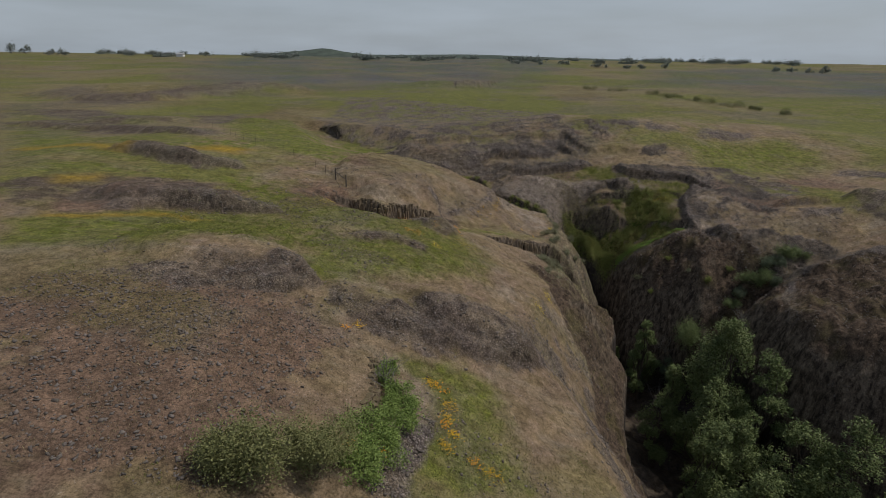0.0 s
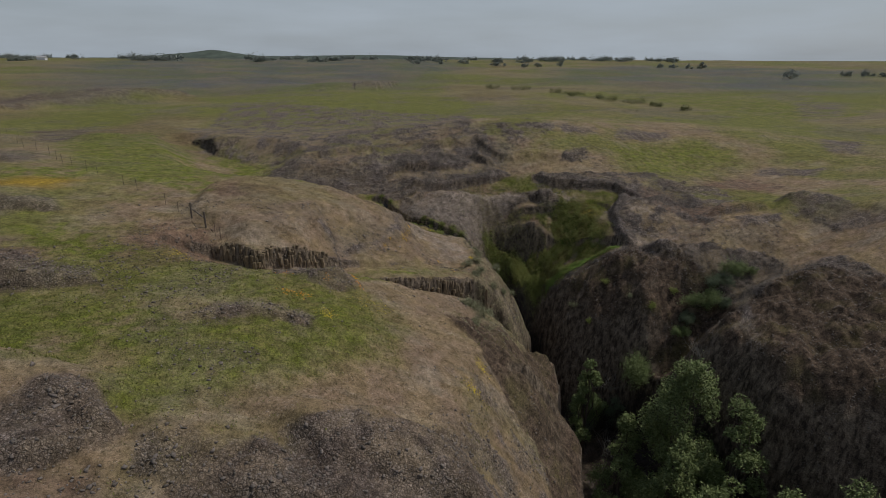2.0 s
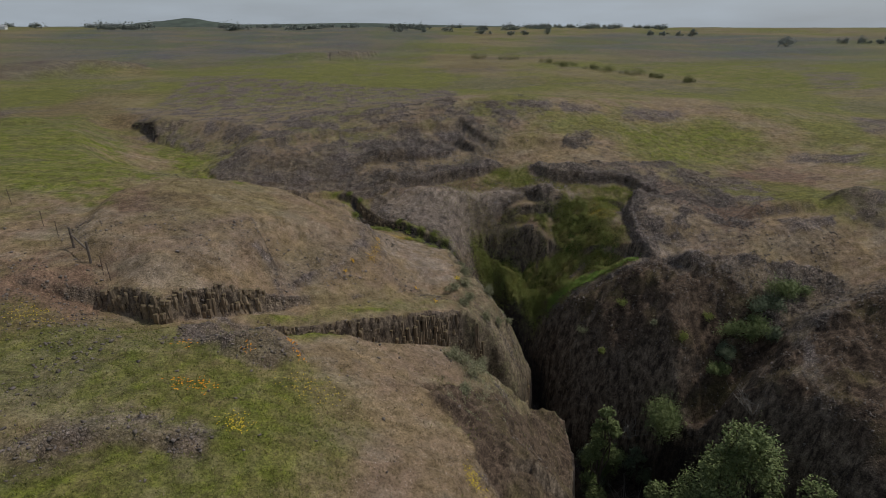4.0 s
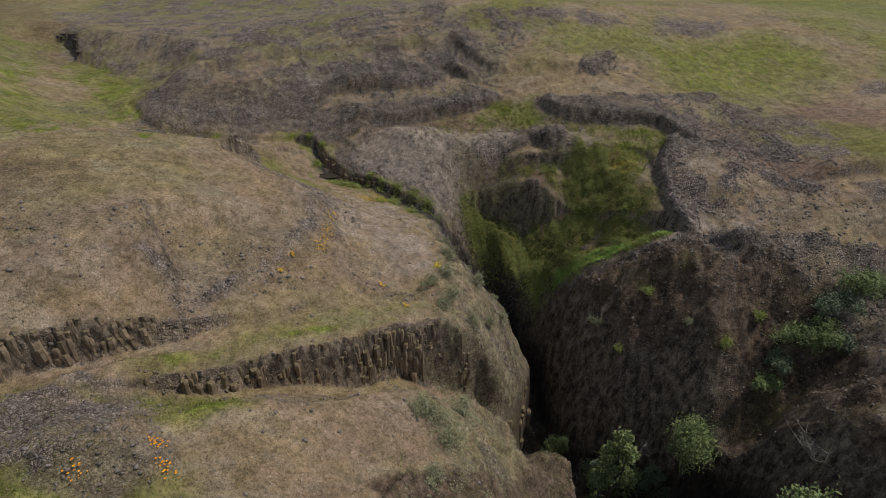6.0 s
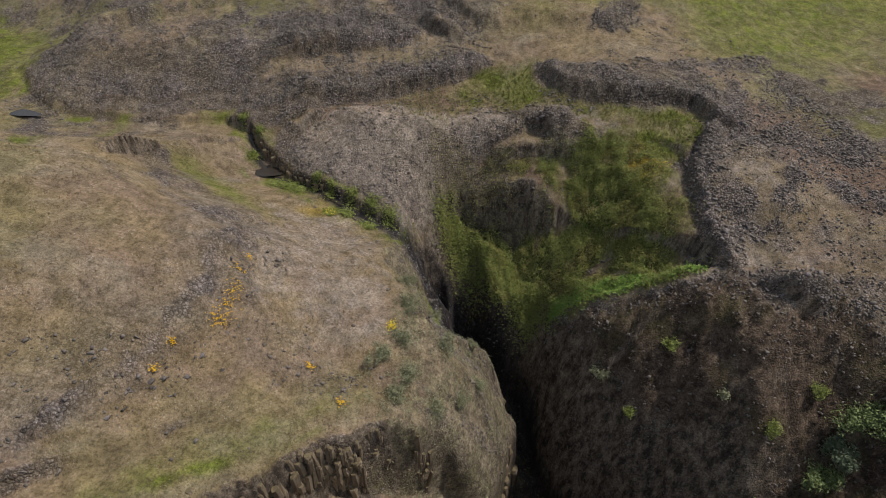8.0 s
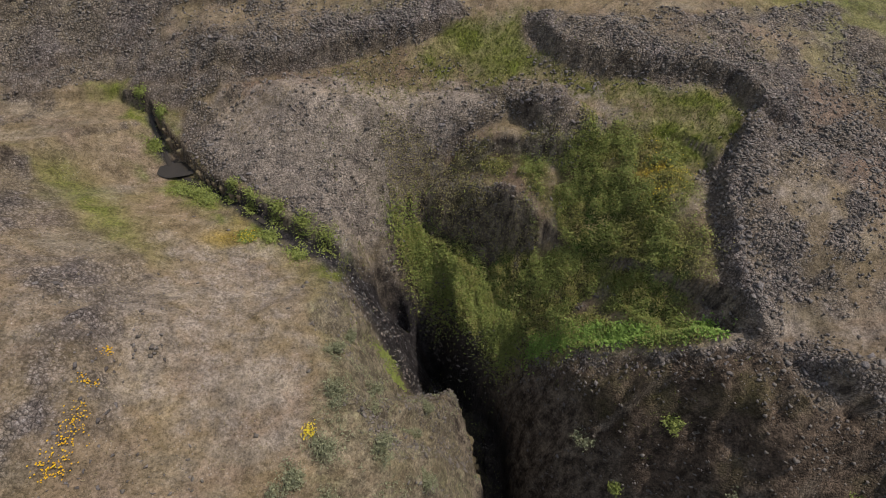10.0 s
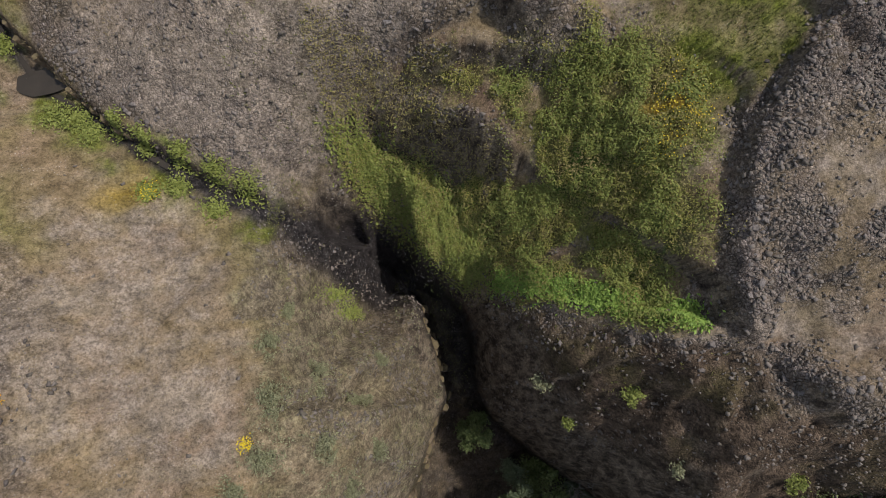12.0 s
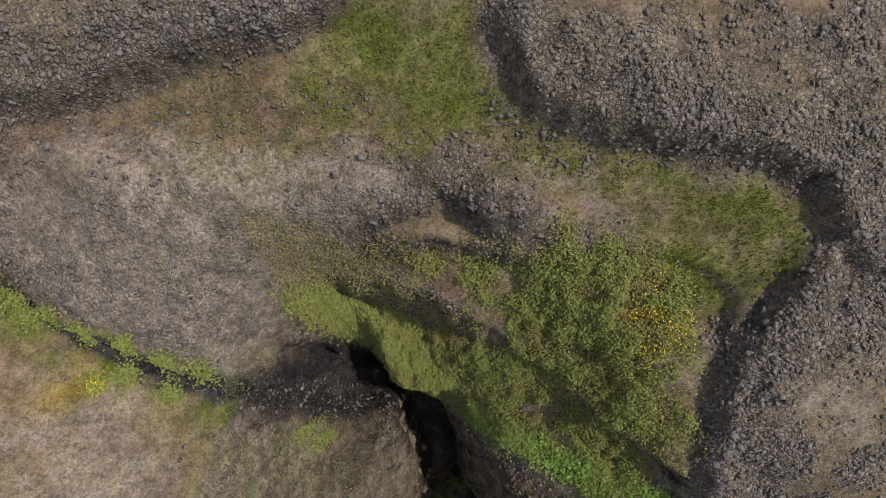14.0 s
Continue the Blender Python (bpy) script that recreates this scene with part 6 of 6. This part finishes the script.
for name, spots, many, leaf, material, label in (
        ("ledge_ferns", ((24.6, 68.6, 0.5), (25.6, 68.1, 0.5), (26.6, 67.6, 0.5), (27.6, 67.0, 0.5), (28.6, 66.5, 0.5), (29.6, 66.0, 0.5), (30.5, 65.6, 0.45)), 8500, 0.085, LEAF_FERN, "bright green ferns along the alcove ledge"),
        ("tongue_herbs", ((19.0, 75.0, 0.9), (20.0, 74.0, 1.1), (21.0, 73.0, 1.1), (21.9, 71.9, 1.1), (22.7, 70.9, 1.1), (23.3, 69.9, 0.9)), 16000, 0.085, LEAF_FRESH, "yellow-green herbs hanging over a dark cleft"),
        ("bank_herbs", ((10.3, 76.5, 0.35), (11.2, 75.7, 0.35), (12.4, 75.0, 0.4), (13.6, 74.2, 0.45), (14.6, 73.5, 0.45), (16.6, 69.4, 0.4), (17.0, 68.6, 0.35), (11.0, 73.9, 0.35), (7.7, 77.6, 0.5), (8.5, 77.3, 0.5), (9.1, 76.6, 0.45), (6.1, 80.7, 0.3), (6.7, 81.8, 0.3), (5.6, 83.2, 0.3), (12.0, 74.0, 0.35), (13.2, 73.0, 0.4)), 8500, 0.06, LEAF_FRESH, "yellow-green herbs on the bank of the stream")):
    spots = np.array(spots)
    k = rng.integers(0, len(spots), many)
    x, y = spots[k, 0] + rng.normal(0, 0.6, many) * spots[k, 2], spots[k, 1] + rng.normal(0, 0.6, many) * spots[k, 2]
    p = np.stack([x, y, surface(x, y) + 0.03 + 0.3 * rng.random(many) * (0.5 + 0.5 * grain(x, y, 0.8, 180))], 1)
    a = rng.normal(0, 1, (many, 3)) * [1, 1, 0.5]
    a /= np.linalg.norm(a, axis=1)[:, None]
    b = np.cross(a, rng.normal(0, 0.5, (many, 3)) + [0, 0, 1])
    b /= np.linalg.norm(b, axis=1)[:, None]
    s = leaf * rng.uniform(0.6, 1.4, many)[:, None]
    verts = np.stack([p - a * s, p + b * s * 0.45, p + a * s, p - b * s * 0.45], 1).reshape(-1, 3)
    tagged(new(name, flat_mesh(name, verts, np.arange(many * 4).reshape(-1, 4), material)), label, "plants", kind="stuff")

ORANGE = leaf_paint("poppy_petals", (0.75, 0.26, 0.01), (0.85, 0.42, 0.02))
GOLDEN = leaf_paint("golden_petals", (0.62, 0.33, 0.01), (0.72, 0.47, 0.02))
YELLOW = leaf_paint("yellow_petals", (0.55, 0.40, 0.02), (0.75, 0.58, 0.05))


def flowers(name, spots, many, size, material, label):
    """Open cups of six petals over the turf."""
    spots = np.array(spots)
    k = rng.integers(0, len(spots), many)
    x, y = spots[k, 0] + rng.normal(0, 0.6, many) * spots[k, 2], spots[k, 1] + rng.normal(0, 0.6, many) * spots[k, 2]
    z = surface(x, y) + rng.uniform(0.08, 0.2, many)
    s = size * rng.uniform(0.6, 1.3, many)
    w = np.arange(6) * 1.0472
    rim = np.stack([np.cos(w), np.sin(w), np.tile([0.35, 0.6], 3)], 1)
    cup = np.concatenate([[(0, 0, 0)], rim])
    verts = (np.stack([x, y, z], 1)[:, None] + cup[None] * s[:, None, None]).reshape(-1, 3)
    tri = np.array([(0, i + 1, (i + 1) % 6 + 1) for i in range(6)])
    tagged(new(name, flat_mesh(name, verts, (tri[None] + 7 * np.arange(many)[:, None, None]).reshape(-1, 3), material)), label, "flowers", kind="stuff")


flowers("poppies_on_bench", ((7.2, 65.6, 0.2), (7.1, 64.7, 0.25), (6.9, 64.3, 0.25), (6.8, 63.8, 0.3), (6.6, 63.3, 0.3), (6.4, 63.0, 0.25), (5.0, 61.8, 0.12), (4.4, 60.9, 0.12), (7.4, 66.9, 0.15), (9.8, 61.9, 0.15), (11.0, 60.0, 0.2)), 420, 0.026, GOLDEN, "scattered orange poppies along a low rock bench")
flowers("poppies_in_grass", ((-0.5, 47.6, 0.3), (1.7, 47.9, 0.25), (-3.4, 48.1, 0.4), (-2.8, 44.8, 0.5), (-2.0, 44.9, 0.5), (1.4, 48.8, 0.2)), 150, 0.034, ORANGE, "orange poppies in clumps on green turf")
flowers("poppies_by_cliff", ((1.7, 20.0, 0.5), (0.4, 21.8, 0.4), (-3.4, 18.4, 0.5), (-5.3, 26.9, 0.3), (0.1, 24.6, 0.4), (-2.4, 18.8, 0.3)), 200, 0.032, ORANGE, "orange poppies in turf by a small cliff")
flowers("goldfields_by_cliff", ((0.5, 22.4, 0.35), (0.8, 21.3, 0.3), (0.6, 23.4, 0.35), (0.4, 20.3, 0.35), (2.4, 19.6, 0.5), (-0.4, 24.6, 0.4), (-4.6, 27.4, 0.3), (-3.5, 18.0, 0.3)), 600, 0.028, GOLDEN, "drifts of golden flowers in green turf below a small cliff")
flowers("goldfields", ((31.4, 72.6, 0.8), (30.9, 73.4, 0.8), (30.2, 71.8, 0.7), (11.0, 73.9, 0.3), (9.3, 42.0, 0.4), (8.0, 38.8, 0.4), (-10.9, 51.0, 1.0), (-0.3, 42.7, 0.5), (13.6, 64.0, 0.2), (2.4, 45.6, 1.2)), 1300, 0.024, YELLOW, "patches of small yellow flowers in the grass")


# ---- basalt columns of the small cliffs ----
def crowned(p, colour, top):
    """Darkens the columns' broken tops in the colour, to offset sunlight on them."""
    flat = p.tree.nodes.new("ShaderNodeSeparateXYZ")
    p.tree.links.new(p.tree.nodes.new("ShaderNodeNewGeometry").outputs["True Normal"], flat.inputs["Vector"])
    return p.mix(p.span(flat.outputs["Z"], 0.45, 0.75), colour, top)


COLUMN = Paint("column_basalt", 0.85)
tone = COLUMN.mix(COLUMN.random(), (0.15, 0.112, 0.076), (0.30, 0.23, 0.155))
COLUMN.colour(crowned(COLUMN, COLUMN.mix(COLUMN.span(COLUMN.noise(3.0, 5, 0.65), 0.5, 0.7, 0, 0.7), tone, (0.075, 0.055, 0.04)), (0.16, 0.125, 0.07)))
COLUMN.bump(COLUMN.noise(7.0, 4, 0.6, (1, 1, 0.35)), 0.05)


# A darker copy of the column basalt, with shade put into its colour.
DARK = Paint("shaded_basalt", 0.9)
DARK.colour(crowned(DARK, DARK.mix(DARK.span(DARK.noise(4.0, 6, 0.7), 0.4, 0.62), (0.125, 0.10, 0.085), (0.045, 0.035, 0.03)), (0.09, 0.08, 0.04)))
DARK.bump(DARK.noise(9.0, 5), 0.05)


def column_mesh(seed, material):
    """A six-sided column one metre tall and about one metre thick, with uneven joints and a broken crown."""
    rng = np.random.default_rng(seed)
    bm = bmesh.new()
    rings = []
    turn = rng.random()
    for f in (0.0, 0.35, 0.62, 0.9, 1.0):
        fat = rng.uniform(0.40, 0.50) * (0.82 if f == 1.0 else 1.0)
        dx, dy = rng.normal(0, 0.03, 2)
        rings.append([bm.verts.new((dx + fat * math.cos(turn + 1.0472 * k), dy + fat * math.sin(turn + 1.0472 * k), f + (rng.uniform(-0.03, 0.05) if f > 0.8 else 0))) for k in range(6)])
    for a, b in zip(rings, rings[1:]):
        for k in range(6):
            bm.faces.new((a[k], a[(k + 1) % 6], b[(k + 1) % 6], b[k]))
    bm.faces.new(rings[-1])
    mesh = bpy.data.meshes.new("column")
    bm.to_mesh(mesh)
    bm.free()
    mesh.materials.append(material)
    return mesh


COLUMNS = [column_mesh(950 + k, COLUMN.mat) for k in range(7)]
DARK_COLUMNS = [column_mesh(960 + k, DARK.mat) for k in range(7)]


def column_wall(name, label, line, thick, rise, seed, rows=2, side=1.0, foot=0.4, out=2.6, least=1.2, joint=1.0, shapes=COLUMNS, sunk=0.0):
    """Columns along the steep side of a line: feet near the line, heads at the ground above."""
    rng = np.random.default_rng(seed)
    top = tagged(new(name), label, "cliff", kind="structure")
    for a, b in zip(line[:-1], line[1:]):
        a, b = np.array(a, float), np.array(b, float)
        way = (b - a) / np.linalg.norm(b - a)
        left = side * np.array([-way[1], way[0]])
        for s in np.arange(0, np.linalg.norm(b - a), thick * 0.85):
            p = a + way * s
            reach = np.linspace(-0.8, out, 60)
            z = ground(p[0] + left[0] * reach, p[1] + left[1] * reach)
            steep = np.gradient(z, reach)
            if steep.max() < least:
                continue
            k = int(np.argmax(steep))
            low, high = z[max(k - 12, 0):k + 1].min(), z[k:k + 12].max()
            for row in range(rows):
                q = p + left * (reach[k] + thick * (0.45 * row + 0.3) + rng.uniform(-0.12, 0.12)) + way * rng.uniform(-0.15, 0.15)
                head = low + (high - low) * (rng.uniform(0.3, 0.8) if row < rows - 1 else rng.uniform(0.86, 0.98)) * rise
                head -= sunk
                if sunk > 1:
                    head = min(head, float(ground(q[:1] + 0.5 * left[0], q[1:] + 0.5 * left[1])[0]) - 1.6, float(ground(q[:1], q[1:])[0]) - 0.2)
                tall = head - low + foot
                if tall < 0.25:
                    continue
                fat = thick * rng.uniform(0.7, 1.7)
                z0 = low - foot
                while z0 < head - 0.08:
                    step = min(rng.uniform(0.45, 1.1) * joint, head - z0)
                    m = pose(q[0] + rng.normal(0, 0.035), q[1] + rng.normal(0, 0.035), z0, rng.normal(0, 4), rng.normal(0, 4), rng.uniform(0, 360)) @ Matrix.Diagonal((fat * rng.uniform(0.85, 1.1), fat, step + 0.06, 1))
                    child("column", shapes[rng.integers(0, 7)], top, "", m)
                    z0 += step
    return top


column_wall("cliff_upper", "low dark cliff of leaning basalt columns", [p[:2] for p in TRENCH_UPPER[1:5]], 0.25, 1.0, 11, sunk=0.08)
column_wall("cliff_lower", "brown cliff of upright basalt columns above a hollow", [p[:2] for p in TRENCH_LOWER[1:8]], 0.24, 1.0, 12, 3, joint=1.3, sunk=0.08)
column_wall("cliff_stream", "short dark rock wall along the stream", [p[:2] for p in STREAM[10:15]], 0.26, 0.9, 13, 1, sunk=0.35)
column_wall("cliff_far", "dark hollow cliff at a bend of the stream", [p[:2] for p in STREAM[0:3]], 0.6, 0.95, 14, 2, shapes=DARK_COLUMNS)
column_wall("cliff_gorge", "tall pale basalt columns of the gorge's west wall", [p[:2] for p in BRINK_WEST[8:15]], 0.40, 1.0, 15, 1, 1.0, 0.5, 1.6, joint=3.0, sunk=1.3)
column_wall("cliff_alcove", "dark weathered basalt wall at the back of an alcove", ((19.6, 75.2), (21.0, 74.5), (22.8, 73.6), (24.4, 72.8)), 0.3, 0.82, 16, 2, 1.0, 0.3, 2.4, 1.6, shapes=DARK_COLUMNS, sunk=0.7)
column_wall("cliff_small", "small broken cliff of grey columns above green herbs", [p[:2] for p in TRENCH_NEAR[1:4]], 0.26, 1.0, 17, 2, 1.0)


# ---- blocks that lie along the rims ----
def block_mesh(seed):
    rng = np.random.default_rng(seed)
    verts, faces = stones(rng, np.zeros(1), np.zeros(1), np.zeros(1), np.ones(1))
    return flat_mesh("block", verts, faces, BLOCK.mat)


BLOCK = Paint("block_basalt", 0.9)
tone = BLOCK.mix(BLOCK.random(), (0.11, 0.092, 0.083), (0.30, 0.262, 0.245))
BLOCK.colour(BLOCK.mix(BLOCK.span(BLOCK.noise(3.0, 5), 0.45, 0.65, 0, 0.7), tone, (0.08, 0.065, 0.056)))
BLOCK.bump(BLOCK.noise(5.0, 5), 0.08)
BLOCKS = [block_mesh(970 + k) for k in range(8)]


def rim(name, label, line, many, low, high, spread, seed):
    """Loose angular blocks in a band along a line."""
    rng = np.random.default_rng(seed)
    top = tagged(new(name), label, "rocks", kind="structure")
    line = np.array(line, float)
    legs = np.linalg.norm(np.diff(line, axis=0), axis=1)
    s = rng.random(many) * legs.sum()
    k = np.searchsorted(np.cumsum(legs), s)
    f = (s - np.concatenate([[0], np.cumsum(legs)])[k]) / legs[k]
    p = line[k] + (line[k + 1] - line[k]) * f[:, None] + rng.normal(0, spread, (many, 2))
    z = surface(p[:, 0], p[:, 1])
    for i in range(many):
        r = low + (high - low) * rng.random() ** 2
        m = pose(p[i, 0], p[i, 1], z[i] + 0.1 * r, rng.uniform(-20, 20), rng.uniform(-20, 20), rng.uniform(0, 360)) @ Matrix.Diagonal((r * rng.uniform(0.8, 1.5), r, r * rng.uniform(0.6, 1.0), 1))
        child("block", BLOCKS[rng.integers(0, 8)], top, "", m)
    return top


rim("rim_east_block", "broken grey basalt blocks along the alcove's eastern rim", ((32.3, 65.8), (32.6, 68), (33.3, 70.5), (33.9, 72.4), (35.2, 73.8), (37.5, 75.2)), 140, 0.06, 0.14, 0.35, 21)
rim("rim_mound", "broken grey basalt blocks along the foot of a low mound", ((26.3, 81.0), (27.2, 79.6), (29.2, 78.4), (31.5, 78.0), (34, 78.2)), 90, 0.06, 0.13, 0.3, 22)
rim("rim_alcove", "jagged basalt blocks along the alcove's upper rim", ((19.6, 77.0), (21.4, 77.6), (24.3, 78.2), (26.0, 77.2), (27.8, 76.3), (28.6, 75.9)), 110, 0.05, 0.14, 0.3, 23)
rim("rim_buttress", "dark basalt blocks along the crest of the buttress", ((24.4, 67.6), (27, 65.6), (29.8, 64.8), (31.6, 63.8), (33.4, 62.6), (36, 61.6), (39, 60.4)), 130, 0.05, 0.14, 0.5, 24)
rim("rim_ridge", "grey basalt blocks along a low ridge", ((9.5, 84.6), (13, 84.2), (17, 83.8), (20.4, 83.8)), 70, 0.05, 0.13, 0.3, 25)
rim("rim_stream", "grey basalt blocks along the rocky bank of the stream", ((7.6, 80.2), (9.4, 78.6), (11.2, 76.8), (13.2, 75.2), (15, 74.0)), 80, 0.05, 0.12, 0.3, 26)
rim("rim_bench", "weathered blocks along a low curved bench", ((5.4, 69.6), (6.6, 67.6), (7.3, 65.6), (7.0, 63.4), (5.6, 61.2), (3.2, 59.4)), 110, 0.04, 0.11, 0.35, 27)
